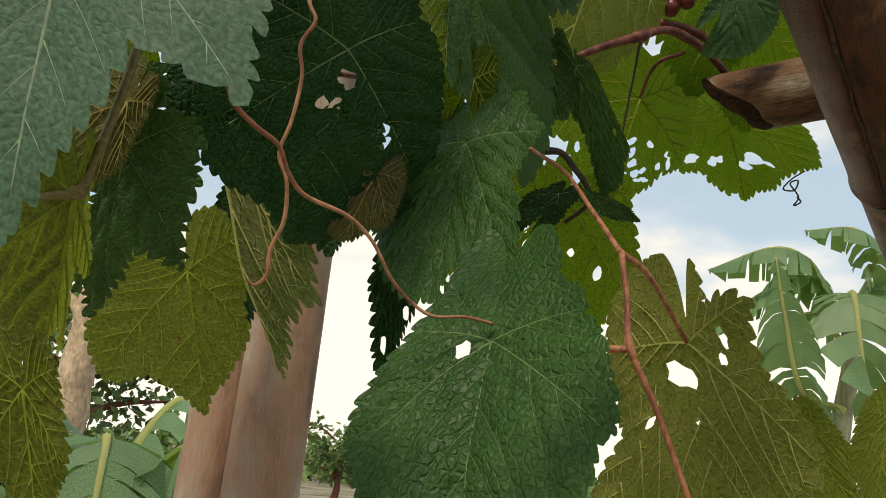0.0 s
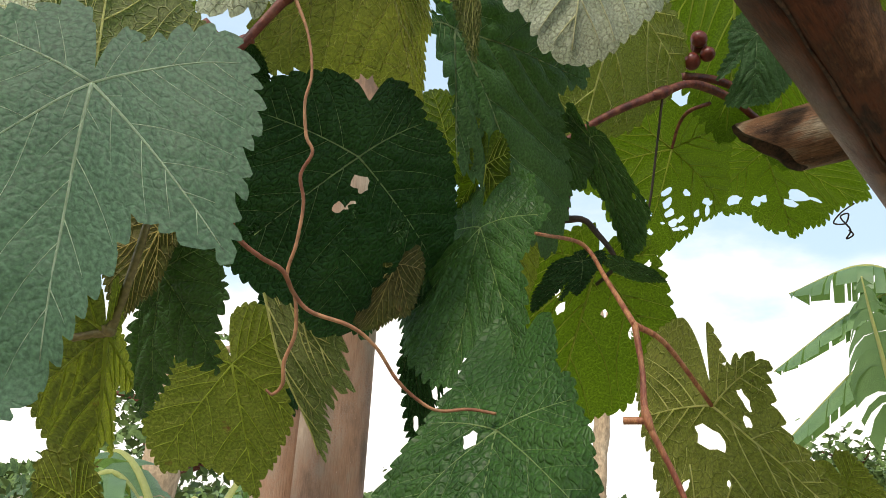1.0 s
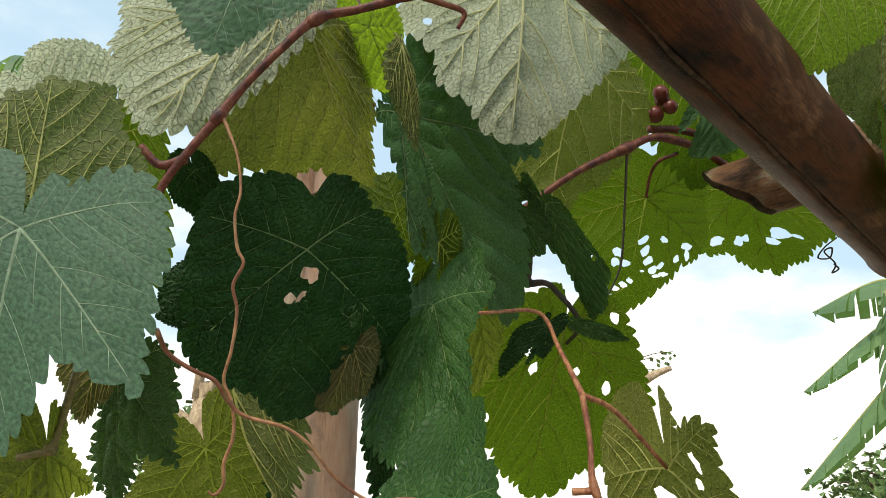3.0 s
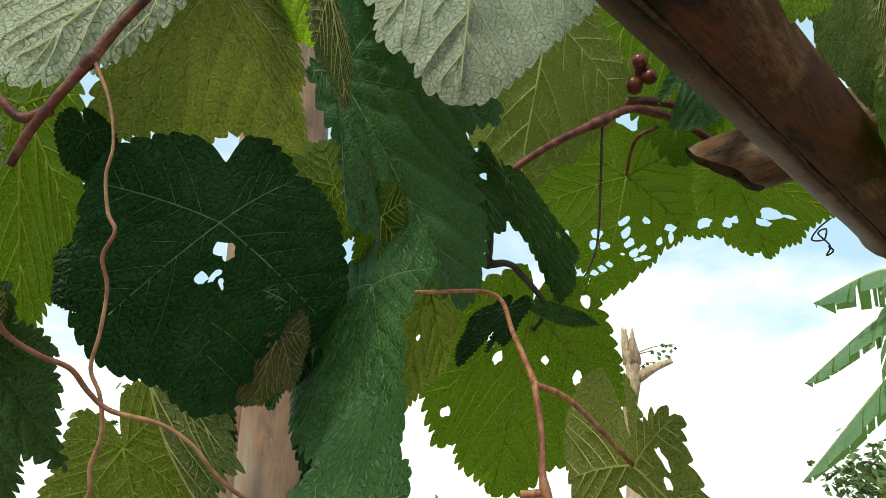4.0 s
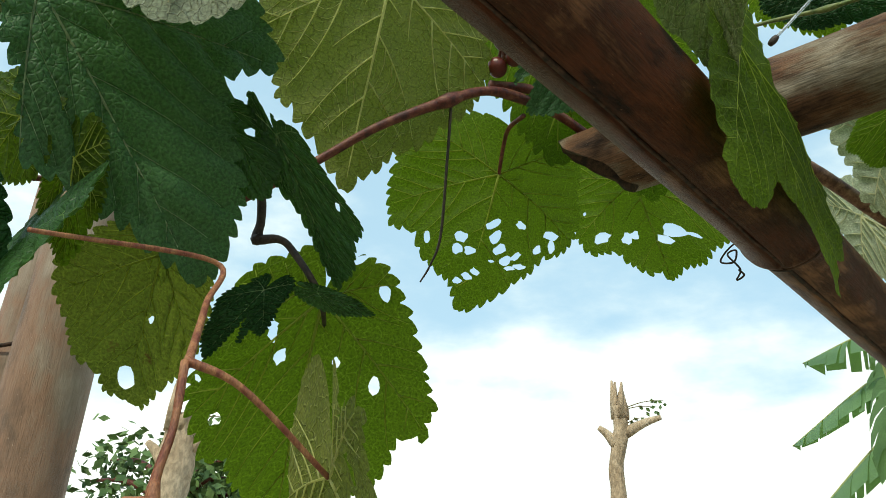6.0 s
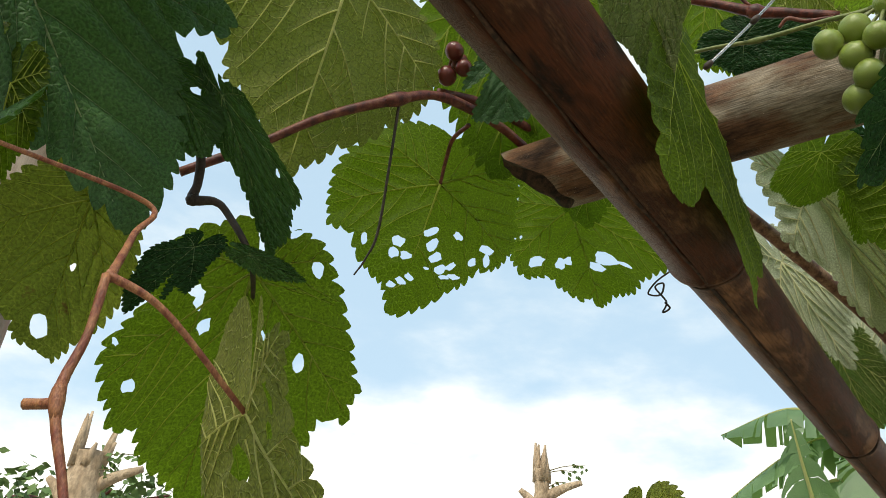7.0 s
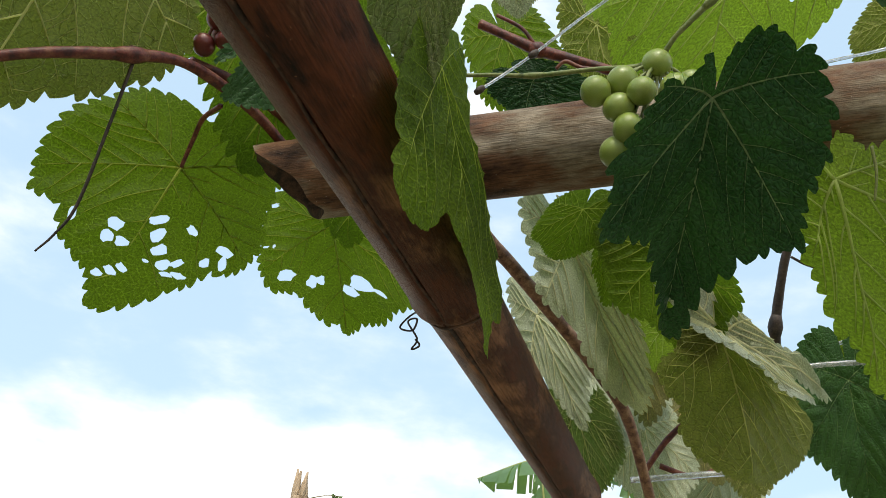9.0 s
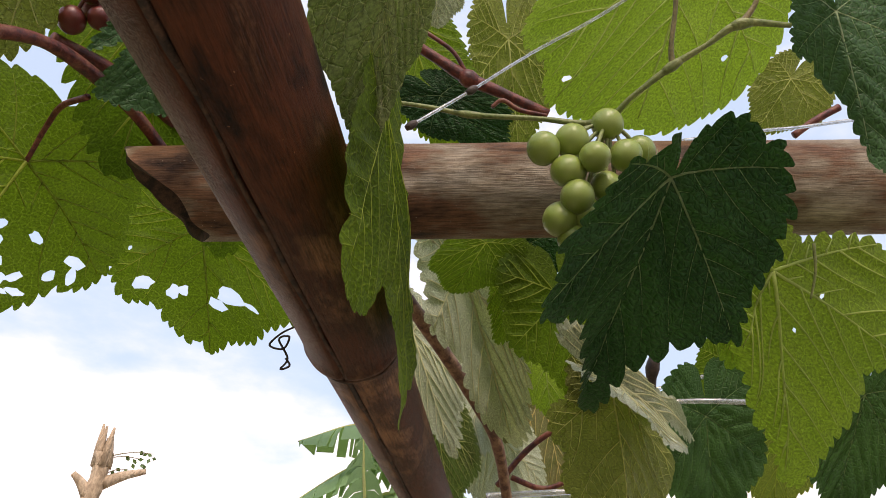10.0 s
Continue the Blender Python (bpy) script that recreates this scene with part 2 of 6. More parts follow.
RUST = (0.16, 0.07, 0.025)
LEAF_MATS = {
    "top": leaf_material("leaf_upper", (0.018, 0.060, 0.012), (0.034, 0.092, 0.019), (0.055, 0.125, 0.040), (0.08, 0.20, 0.014), 0.15, 0.45, 0.25, RUST, 0.0005, 0.24),
    # next two: sky reflected by the upper side put into the base colour
    "top_teal": leaf_material("leaf_upper_teal", (0.027, 0.074, 0.023), (0.044, 0.104, 0.035), (0.082, 0.150, 0.062), (0.08, 0.20, 0.02), 0.15, 0.5, 0.2, RUST, 0.0003, 0.17),
    "top_sheen_tint": leaf_material("leaf_upper_sheen_tint", (0.052, 0.103, 0.066), (0.059, 0.113, 0.072), (0.066, 0.121, 0.079), (0.12, 0.30, 0.05), 0.2, 0.55, 0.1, (0.35, 0.20, 0.12), 0.00012, 0.18),
    # for dark leaves; leaves in shade also take their shade from this colour
    "top_dark": leaf_material("leaf_upper_dark_shaded", (0.008, 0.034, 0.010), (0.019, 0.060, 0.018), (0.052, 0.112, 0.040), (0.03, 0.12, 0.008), 0.12, 0.42, 0.35, RUST, 0.001, 0.12),
    "thin": leaf_material("leaf_backlit", (0.036, 0.078, 0.006), (0.070, 0.120, 0.010), (0.15, 0.20, 0.03), (0.19, 0.30, 0.010), 0.48, 0.5, 0.4, (0.16, 0.08, 0.02), -0.0009, 0.15),
    "thin_olive": leaf_material("leaf_olive", (0.075, 0.10, 0.018), (0.12, 0.145, 0.028), (0.20, 0.20, 0.05), (0.23, 0.285, 0.025), 0.42, 0.55, 0.8, RUST, -0.0009, 0.15),
    # brighter copy of thin: the glow of sunlit leaves put into the colour
    "thin_bright": leaf_material("leaf_sun_glow_tint", (0.11, 0.19, 0.018), (0.17, 0.26, 0.022), (0.28, 0.36, 0.06), (0.34, 0.50, 0.025), 0.52, 0.5, 0.35, (0.25, 0.16, 0.03), -0.0012, 0.25),
    "under": leaf_material("leaf_underside", (0.105, 0.120, 0.040), (0.175, 0.19, 0.07), (0.38, 0.385, 0.19), (0.15, 0.27, 0.03), 0.3, 0.65, 0.35, RUST, -0.002, 0.25),
    "under_tan": leaf_material("leaf_underside_tan", (0.12, 0.13, 0.035), (0.19, 0.19, 0.07), (0.44, 0.41, 0.20), (0.21, 0.25, 0.022), 0.38, 0.5, 0.6, (0.24, 0.12, 0.04), -0.0022, 0.3),
    "under_green": leaf_material("leaf_underside_green", (0.13, 0.145, 0.030), (0.205, 0.215, 0.052), (0.34, 0.345, 0.13), (0.20, 0.27, 0.018), 0.34, 0.6, 0.4, (0.24, 0.09, 0.03), -0.0022, 0.25),
    "pale": leaf_material("leaf_silvery", (0.35, 0.40, 0.285), (0.46, 0.50, 0.375), (0.58, 0.60, 0.45), (0.30, 0.36, 0.06), 0.24, 0.7, 0.35, (0.3, 0.2, 0.08), -0.0013, 0.25),
    "dry": leaf_material("leaf_yellowing", (0.09, 0.105, 0.025), (0.16, 0.14, 0.05), (0.27, 0.23, 0.10), (0.15, 0.18, 0.03), 0.38, 0.6, 0.85, (0.24, 0.12, 0.04), -0.002, 0.25),
}
VEIN_MATS = {
    "top": vein_material("vein_light_green", (0.26, 0.36, 0.15), (0.34, 0.44, 0.21)),
    "top_teal": vein_material("vein_teal_green", (0.33, 0.42, 0.24), (0.42, 0.50, 0.30)),
    "top_sheen_tint": vein_material("vein_pale_green", (0.36, 0.45, 0.33), (0.46, 0.55, 0.42), 0.55),
    "top_dark": vein_material("vein_dark_green", (0.26, 0.35, 0.17), (0.34, 0.43, 0.23)),
    "thin": vein_material("vein_yellow_green", (0.30, 0.37, 0.06), (0.38, 0.44, 0.08)),
    "thin_bright": vein_material("vein_lime", (0.38, 0.46, 0.14), (0.46, 0.53, 0.18)),
    "under": vein_material("vein_cream", (0.48, 0.49, 0.22), (0.58, 0.58, 0.29), 0.55),
    "under_green": vein_material("vein_yellow_cream", (0.50, 0.53, 0.22), (0.60, 0.62, 0.29), 0.55),
    "pale": vein_material("vein_straw", (0.56, 0.55, 0.34), (0.66, 0.63, 0.42), 0.6),
    "dry": vein_material("vein_rusty", (0.46, 0.36, 0.15), (0.52, 0.46, 0.20), 0.6),
}
STEM_MATS = {
    "cane": plain_material("cane_bark", [(0.38, (0.05, 0.012, 0.009)), (0.5, (0.13, 0.028, 0.018)), (0.64, (0.20, 0.075, 0.04))], 120, (1, 1, 1), 0.5, 0.0006),
    "cane_red": plain_material("cane_red_skin", [(0.4, (0.22, 0.065, 0.04)), (0.6, (0.42, 0.19, 0.09))], 240, (1, 1, 0.3), rough=0.45, bump_d=0.0006),
    "stem_dark": plain_material("cane_dark_bark", [(0.4, (0.025, 0.018, 0.014)), (0.6, (0.06, 0.04, 0.03))], 120, rough=0.6),
    "bark_brown": plain_material("cane_brown_bark", [(0.38, (0.09, 0.038, 0.022)), (0.5, (0.20, 0.10, 0.055)), (0.64, (0.30, 0.18, 0.10))], 120, (1, 1, 1), 0.6, 0.0006),
    "stem_olive": plain_material("stem_olive", [(0.4, (0.14, 0.12, 0.04)), (0.6, (0.22, 0.17, 0.07))], 110, rough=0.5),
    "stem_green": plain_material("stem_green", [(0.4, (0.13, 0.17, 0.045)), (0.6, (0.20, 0.22, 0.07))], 110, rough=0.45),
    "tendril": plain_material("tendril_skin", [(0.4, (0.24, 0.085, 0.05)), (0.6, (0.44, 0.23, 0.12))], 40, rough=0.4, bump_d=0.0003),
    "plastic": plain_material("clear_plastic", [(0.4, (0.75, 0.78, 0.78)), (0.6, (0.88, 0.9, 0.9))], 60, rough=0.2, trans=0.75, bump_d=0.0002),
}
BEAM_ENDS = Vector((0.0461, 0.1680, 1.8140)), Vector((1.1621, 1.7986, 1.7572))
# flank direction chosen from the camera's view of the beam
_flank = (BEAM_ENDS[1] - BEAM_ENDS[0]).to_track_quat("Z", "Y").inverted() @ Vector((-0.66, 0.44, -0.61))
# albedo darkened for the canopy's shade; pale stop taken from sunlit spots
BEAM_MAT = bamboo_material("bamboo_shade_dark", (0.25, 0.122, 0.060), (0.055, 0.019, 0.008), (0.005, 0.0022, 0.0012), (0.095, 0.028, 0.011), flank_specks=tuple(Vector((_flank.x, _flank.y, 0)).normalized()))
CROSS_MAT = bamboo_material("bamboo_weathered", (0.43, 0.375, 0.29), (0.20, 0.155, 0.105), (0.025, 0.014, 0.009), (0.15, 0.075, 0.038))
POST_MAT = bamboo_material("bamboo_post", (0.47, 0.38, 0.30), (0.33, 0.245, 0.185), (0.17, 0.115, 0.085), (0.34, 0.205, 0.14), 0.3)
CUT_MAT = plain_material("bamboo_cut", [(0.4, (0.02, 0.012, 0.008)), (0.6, (0.09, 0.045, 0.028))], 160, rough=0.8)
GRAPE_MAT = plain_material("grape_green_skin", [(0.4, (0.19, 0.26, 0.045)), (0.6, (0.29, 0.35, 0.08))], 60, rough=0.28, bump_d=0.0001, sub=0.6, coat=0.15)
RED_GRAPE_MAT = plain_material("grape_red_skin", [(0.4, (0.09, 0.014, 0.012)), (0.6, (0.17, 0.035, 0.022))], 60, rough=0.28, bump_d=0.0001, sub=0.3)
TRUNK_MAT = plain_material("dead_bark", [(0.3, (0.34, 0.24, 0.15)), (0.55, (0.50, 0.38, 0.26)), (0.75, (0.62, 0.50, 0.36))], 5.0, (1, 1, 0.5), 0.85, 0.03, 0.2)
BANANA_MAT = leaf_material("banana_leaf", (0.10, 0.19, 0.09), (0.15, 0.26, 0.12), (0.20, 0.30, 0.15), (0.30, 0.50, 0.10), 0.35, 0.45, 0.4, (0.30, 0.22, 0.10), 0.0004)
TREE_LEAF_MAT = plain_material("tree_foliage", [(0.4, (0.07, 0.13, 0.035)), (0.6, (0.16, 0.25, 0.07))], 2.0, rough=0.6, bump_d=0.0)
# soil tone paled so its bounce brightens the undersides of the leaves
GROUND_MAT = plain_material("grassy_soil", [(0.34, (0.09, 0.10, 0.045)), (0.44, (0.23, 0.20, 0.135)), (0.62, (0.35, 0.30, 0.22))], 0.6, rough=0.95, bump_d=0.04, spec=0.1, fine=14)


# ---- builders ----
def mesh_ob(name, verts, faces, material, parent=None, label="", smooth=True):
    me = bpy.data.meshes.new(name)
    me.from_pydata([tuple(v) for v in verts], [], faces)
    me.materials.append(material)
    if smooth:
        me.polygons.foreach_set("use_smooth", [True] * len(me.polygons))
    me.update()
    ob = new(name, me)
    if parent:
        ob.parent = parent
    if label:
        ob["label"] = label
    return ob


def spline(pts, per=6):
    """Catmull-Rom through the given places."""
    p = np.array(pts, float)
    p = np.vstack([2 * p[0] - p[1], p, 2 * p[-1] - p[-2]])
    out = []
    for i in range(1, len(p) - 2):
        for s in np.arange(per) / per:
            a, b, c, d = p[i - 1:i + 3]
            out.append(0.5 * (2 * b + (c - a) * s + (2 * a - 5 * b + 4 * c - d) * s ** 2 + (3 * b - a - 3 * c + d) * s ** 3))
    out.append(p[-2])
    return np.array(out)


def tube_data(path, radii, sides=8, start=0):
    """Vertices and faces of a tube with closed ends along a path."""
    path = np.asarray(path, float)
    k = len(path)
    tan = np.gradient(path, axis=0)
    tan /= np.linalg.norm(tan, axis=1)[:, None] + 1e-12
    ref = np.array([0.0, 0, 1]) if abs(tan[0][2]) < 0.9 else np.array([1.0, 0, 0])
    verts, faces = [], []
    for i in range(k):
        u = ref - tan[i] * (ref @ tan[i])
        u /= np.linalg.norm(u) + 1e-12
        w = np.cross(tan[i], u)
        ref = u
        for j in range(sides):
            a = 2 * math.pi * j / sides
            verts.append(path[i] + radii[i] * (math.cos(a) * u + math.sin(a) * w))
    for i in range(k - 1):
        for j in range(sides):
            q = (j + 1) % sides
            faces.append((start + i * sides + j, start + i * sides + q, start + (i + 1) * sides + q, start + (i + 1) * sides + j))
    faces.append(tuple(start + j for j in reversed(range(sides))))
    faces.append(tuple(start + (k - 1) * sides + j for j in range(sides)))
    return verts, faces


def cane(name, mat, label, pts, radii):
    path = spline(pts, 8)
    r = np.interp(np.linspace(0, len(radii) - 1, len(path)), range(len(radii)), radii)
    r = r * (1 + 0.08 * np.array([noise.noise(Vector(q) * 90) for q in path]))
    base = Vector(pts[0])
    verts, faces = tube_data(path, r, 8 if max(radii) < 0.006 else 12)
    ob = mesh_ob(name, [Vector(v) - base for v in verts], faces, STEM_MATS[mat])
    ob.location = base
    for i in range(1, len(radii) - 1):
        if radii[i] > 1.12 * radii[i - 1] and radii[i] > 1.12 * radii[i + 1]:
            k = i * 8
            q = path[k - 2:k + 3] - np.array(pts[0])
            nv, nf = tube_data(q, radii[i] * np.array([0.9, 1.22, 1.38, 1.18, 0.9]), 10)
            mesh_ob("node", nv, nf, STEM_MATS[mat], ob)
    cat = {"vine_cane": "vine cane", "leaf_petiole": "petiole", "trellis_strap": "strap", "trellis_wire": "wire", "vine_shoot": "vine shoot"}.get(name, "tendril")
    return tagged(ob, label, cat, {"strap": "trellis lines", "wire": "trellis lines"}.get(cat, ""))


KNOT_DEG = np.array([0, 6, 14, 24, 34, 44, 55, 66, 78, 90, 103, 116, 130, 145, 158, 168, 176, 180.0])
KNOT_R = np.array([1.0, 0.96, 0.88, 0.81, 0.77, 0.75, 0.735, 0.70, 0.66, 0.63, 0.61, 0.60, 0.57, 0.53, 0.49, 0.44, 0.36, 0.05])
SINUS = 0.16 * np.exp(-((KNOT_DEG - 31) / 9) ** 2)
SINUS_LOW = 0.12 * np.exp(-((KNOT_DEG - 84) / 10) ** 2) - 0.05 * np.exp(-((KNOT_DEG - 55) / 8) ** 2)
MAIN_VEINS = (0, 55, -55, 112, -112)


def leaf_radius(deg, lobe, base, base_l, hook=1.0):
    d = np.abs(deg)
    one, two = (np.interp(d, KNOT_DEG, KNOT_R - k * SINUS - min(k, 0.7) * SINUS_LOW) for k in lobe)
    r = np.where(deg >= 0, one, two)
    k = np.where(deg >= 0, base, base_l)
    return r * (1 + (k - 1) * np.clip((d - 75) / 35, 0, 1)) * (1 - (1 - hook) * np.clip((d - 108) / 40, 0, 1))


def reach_of(profile, lobe, base, base_l, hook):
    """The blade's reach by the angle from its midrib: a profile fitted to its outline in the camera's view, else the
    usual shape.
    """
    if not profile:
        return lambda deg: leaf_radius(deg, lobe, base, base_l, hook)
    a, r = (np.array(k, float) for k in zip(*profile))
    return lambda deg: np.interp(deg, a, r, period=360)


def vein_lines(reach_at, own, rng):
    """Main and side veins of the blade as lists of (a, b) points, with their start thickness."""
    lines = []
    axes = []
    for deg in MAIN_VEINS:
        if own and deg:
            near = np.arange(deg - 14, deg + 15, 2.0)
            deg = float(near[np.argmax(reach_at(near) - 0.006 * np.abs(near - deg))])
        axes.append(deg)
    for deg in axes:
        th = radians(deg)
        along = np.array([math.sin(th), math.cos(th)])
        side = np.array([along[1], -along[0]])
        reach = 0.95 * float(reach_at(np.array([deg]))[0])
        ranks = {-1: [], 1: []}
        bend = 0.06 * (1 if deg >= 0 else -1) * (0 if deg == 0 else 1)
        main = [along * reach * s + side * bend * (s - s * s) for s in np.linspace(0, 1, 13)]
        lines.append((main, 0.0085 if deg == 0 else 0.007, True))
        for i, s in enumerate(np.linspace(0.15, 0.78, 4)):
            for sg in (-1, 1):
                s2 = s + 0.04 * sg + rng.uniform(-0.03, 0.03)
                start = along * reach * s2 + side * bend * (s2 - s2 * s2)
                ang = th + sg * radians(48 - 8 * s + rng.uniform(-5, 5))
                way = np.array([math.sin(ang), math.cos(ang)])
                curl = np.array([math.sin(th), math.cos(th)])
                pts, p = [start], start
                for k in range(16):
                    p = p + (way * (1 - 0.042 * k) + curl * 0.042 * k) * 0.042
                    if k > 1:
                        dg = math.degrees(math.atan2(p[0], p[1]))
                        lim = reach_at(np.array([dg]))[0]
                        near = min((abs(dg - m), m) for m in axes)[1]
                        if np.linalg.norm(p) > 0.97 * lim or near != deg:
                            break
                    pts.append(p)
                if len(pts) > 2:
                    lines.append((pts, 0.0036, False))
                    ranks[sg].append(np.array(pts))
        # rungs between neighbouring side veins, nearly square to them
        for row in ranks.values():
            for r1, r2 in zip(row, row[1:]):
                k1, k2 = len(r1) - 1, len(r2) - 1
                count = max(2, int(0.9 * min(k1, k2)))
                for q in range(1, count + 1):
                    f = (q + rng.uniform(-0.2, 0.2)) / (count + 0.5)
                    p, e = (r[int(f * k)] + (r[min(k, int(f * k) + 1)] - r[int(f * k)]) * (f * k % 1) for r, k in ((r1, k1), (r2, k2)))
                    d = e - p
                    bow = np.array([-d[1], d[0]]) * rng.uniform(-0.12, 0.2)
                    if np.linalg.norm(d) < 0.2:
                        lines.append(([p, p + d * 0.35 + bow, p + d * 0.7 + bow * rng.uniform(0.2, 1.0), e], 0.0012, False))
    return lines


TOOTH = ((0.0, 0.0), (0.25, 0.5), (0.55, 0.82), (0.82, 1.0), (0.93, 0.75))


def toothed_margin(reach_at, teeth, size, wide_r, wide_l, rng):
    """The blade's outline with convex saw teeth of even size that lean to the tip."""
    deg = np.arange(-179.5, 180, 0.5)
    r = reach_at(deg)
    r = np.convolve(np.concatenate([r[-4:], r, r[:4]]), np.ones(9) / 9, "valid")
    ab = np.stack([r * np.sin(np.radians(deg)), r * np.cos(np.radians(deg))], 1)
    unit = np.stack([np.where(ab[:, 0] >= 0, wide_r, wide_l), np.full(len(ab), size)], 1)
    m = ab * unit
    s = np.concatenate([[0], np.cumsum(np.linalg.norm(np.diff(m, axis=0), axis=1))])
    tip = s[len(s) // 2]
    tangent = np.gradient(m, axis=0)
    tangent /= np.linalg.norm(tangent, axis=1)[:, None] + 1e-12
    out = []
    for start, end in ((0.0, tip), (tip, s[-1])):
        steps = np.array([rng.uniform(0.6, 1.4) for _ in range(max(6, int((end - start) / (0.078 * size))))])
        cuts = start + np.concatenate([[0], np.cumsum(steps)]) / steps.sum() * (end - start)
        for c0, c1, w in zip(cuts, cuts[1:], steps):
            amp = 1.15 * teeth * size * rng.uniform(0.75, 1.2) * (0.45 + 0.6 * w)
            run = TOOTH if start == 0.0 else tuple((1 - f, h) for f, h in reversed(TOOTH))
            for f, h in run:
                at = c0 + f * (c1 - c0)
                d = np.interp(at, s, deg)
                fade = np.clip((172 - abs(d)) / 25, 0, 1)
                p = np.array([np.interp(at, s, m[:, k]) for k in (0, 1)])
                g = np.array([np.interp(at, s, tangent[:, k]) for k in (0, 1)])
                p = p + np.array([-g[1], g[0]]) * amp * (h - 0.45) * fade
                out.append((p[0] / (wide_r if p[0] >= 0 else wide_l), p[1] / size))
    return np.array(out)


def leaf(kind, J, T, R, L, label, holes=(), lobe=0.3, teeth=0.03, base=1.0, base_l=None, hook=1.0, lobe_l=None, dark=0.0, sheen_tint=0.0, olive=0.0, green=0.0, bright=0.0, cup=0.06, droop=0.04, wave=0.038, veins=1.0, profile=None):
    """A vine leaf: J the petiole's joint, T the tip, R and L the tips of the side lobes. Blade and veins are its parts."""
    base_l = base if base_l is None else base_l
    lobe = (lobe, lobe if lobe_l is None else lobe_l)
    J, T, R, L = (np.array(p) for p in (J, T, R, L))
    seed = int(abs(J[0] * 7919 + J[1] * 104729 + J[2] * 1299709 + T[0] * 3571) * 10) % 100000
    rng = random.Random(seed)
    H = T - J
    WR, WL = (R - J - 0.42 * H) / 0.6, (L - J - 0.42 * H) / 0.6
    n = np.cross(WR - WL, H)
    n /= np.linalg.norm(n)
    size = np.linalg.norm(H)
    off = Vector((rng.uniform(0, 50), rng.uniform(0, 50), 0))
    reach_at = reach_of(profile, lobe, base, base_l, hook)
    ribs = vein_lines(reach_at, bool(profile), rng)
    seg_a = np.array([l[i] for l, w, m in ribs if w > 0.002 for i in range(len(l) - 1)])
    seg_b = np.array([l[i + 1] for l, w, m in ribs if w > 0.002 for i in range(len(l) - 1)])
    upper = kind == "top"

    def place(ab):
        ab = np.atleast_2d(ab)
        a, b = ab[:, 0], ab[:, 1]
        soft = np.sqrt(a * a + 0.0005)
        ar, al = (soft + a) / 2, (soft - a) / 2
        ar, al = ar - 0.0173, al - 0.0173
        d = np.full(len(ab), 9.0)
        v = seg_b - seg_a
        vv = (v * v).sum(1)
        for s in range(0, len(ab), 400):
            q = ab[s:s + 400, None, :] - seg_a[None]
            tt = np.clip((q * v).sum(2) / vv, 0, 1)
            d[s:s + 400] = np.sqrt(((q - tt[..., None] * v) ** 2).sum(2)).min(1)
        puff = np.clip(d / 0.05, 0, 1)
        z = (0.004 if sheen_tint >= 1 else 0.022 if upper else -0.017) * puff * (2 - puff)
        r2 = a * a + b * b
        z = z - cup * r2 - droop * np.clip(b, 0, 2) ** 2
        w = np.array([noise.noise(Vector((x * 2.3, y * 2.3, 0)) + off) for x, y in ab])
        w2 = np.array([noise.noise(Vector((x * 7, y * 7, 3)) + off) for x, y in ab])
        z = z + wave * (1.6 * w * np.sqrt(r2) + 0.5 * w2 * r2)
        return J + b[:, None] * H + ar[:, None] * WR + al[:, None] * WL + (size * z)[:, None] * n

    def inside(poly, q):
        x, y = poly[:, 0], poly[:, 1]
        x2, y2 = np.roll(x, -1), np.roll(y, -1)
        c = ((y[None] > q[:, 1:]) != (y2[None] > q[:, 1:])) & (q[:, :1] < (x2 - x)[None] * (q[:, 1:] - y[None]) / np.where(y2 == y, 1e-9, y2 - y)[None] + x[None])
        return c.sum(1) % 2 == 1

    outline = toothed_margin(reach_at, teeth, size, np.linalg.norm(WR), np.linalg.norm(WL), rng)
    pts = [Vector(p) for p in outline]
    loops = [list(range(len(pts)))]
    hole_polys = []
    for ha, hb, hr in holes:
        m = 11
        poly = []
        st, sa = rng.uniform(0.6, 1.5), rng.uniform(0, 3)
        for i in range(m):
            t = -2 * math.pi * i / m
            rr = hr * rng.uniform(0.72, 1.2)
            x, y = rr * math.cos(t) * st, rr * math.sin(t) / st
            poly.append((ha + x * math.cos(sa) - y * math.sin(sa), hb + x * math.sin(sa) + y * math.cos(sa)))
        hole_polys.append(np.array(poly))
        loops.append(list(range(len(pts), len(pts) + m)))
        pts += [Vector(p) for p in poly]
    gap = 0.032
    rows_b = np.arange(-1.0, 1.1, gap * 0.87)
    grid = np.array([(i + (gap / 2 if j % 2 else 0) + rng.uniform(-0.005, 0.005), q) for i in np.arange(-1.0, 1.0, gap) for j, q in enumerate(rows_b)])
    lim = reach_at(np.degrees(np.arctan2(grid[:, 0], grid[:, 1])))
    grid = grid[np.hypot(grid[:, 0], grid[:, 1]) < lim - 0.05]
    near = np.array([((seg_a - g) ** 2).sum(1).min() for g in grid])
    grid = grid[near > 0.0002]
    for hp in hole_polys:
        grid = grid[((grid[:, None] - hp[None]) ** 2).sum(2).min(1) > 0.0001]
    pts += [Vector(g) for g in grid]
    extra = []
    for line, w, main in ribs:
        if w < 0.002:
            continue
        q = np.array(line)
        extra += list(q[:-1]) + list((q[:-1] + q[1:]) / 2)
    extra = np.array(extra)
    ok = inside(outline, extra)
    for hp in hole_polys:
        ok &= ~inside(hp, extra)
    pts += [Vector(c) for c in extra[ok]]
    edges = [(lp[i], lp[(i + 1) % len(lp)]) for lp in loops for i in range(len(lp))]
    from mathutils.geometry import delaunay_2d_cdt
    v2, _, f2, _, _, _ = delaunay_2d_cdt(pts, edges, [], 0, 1e-5)
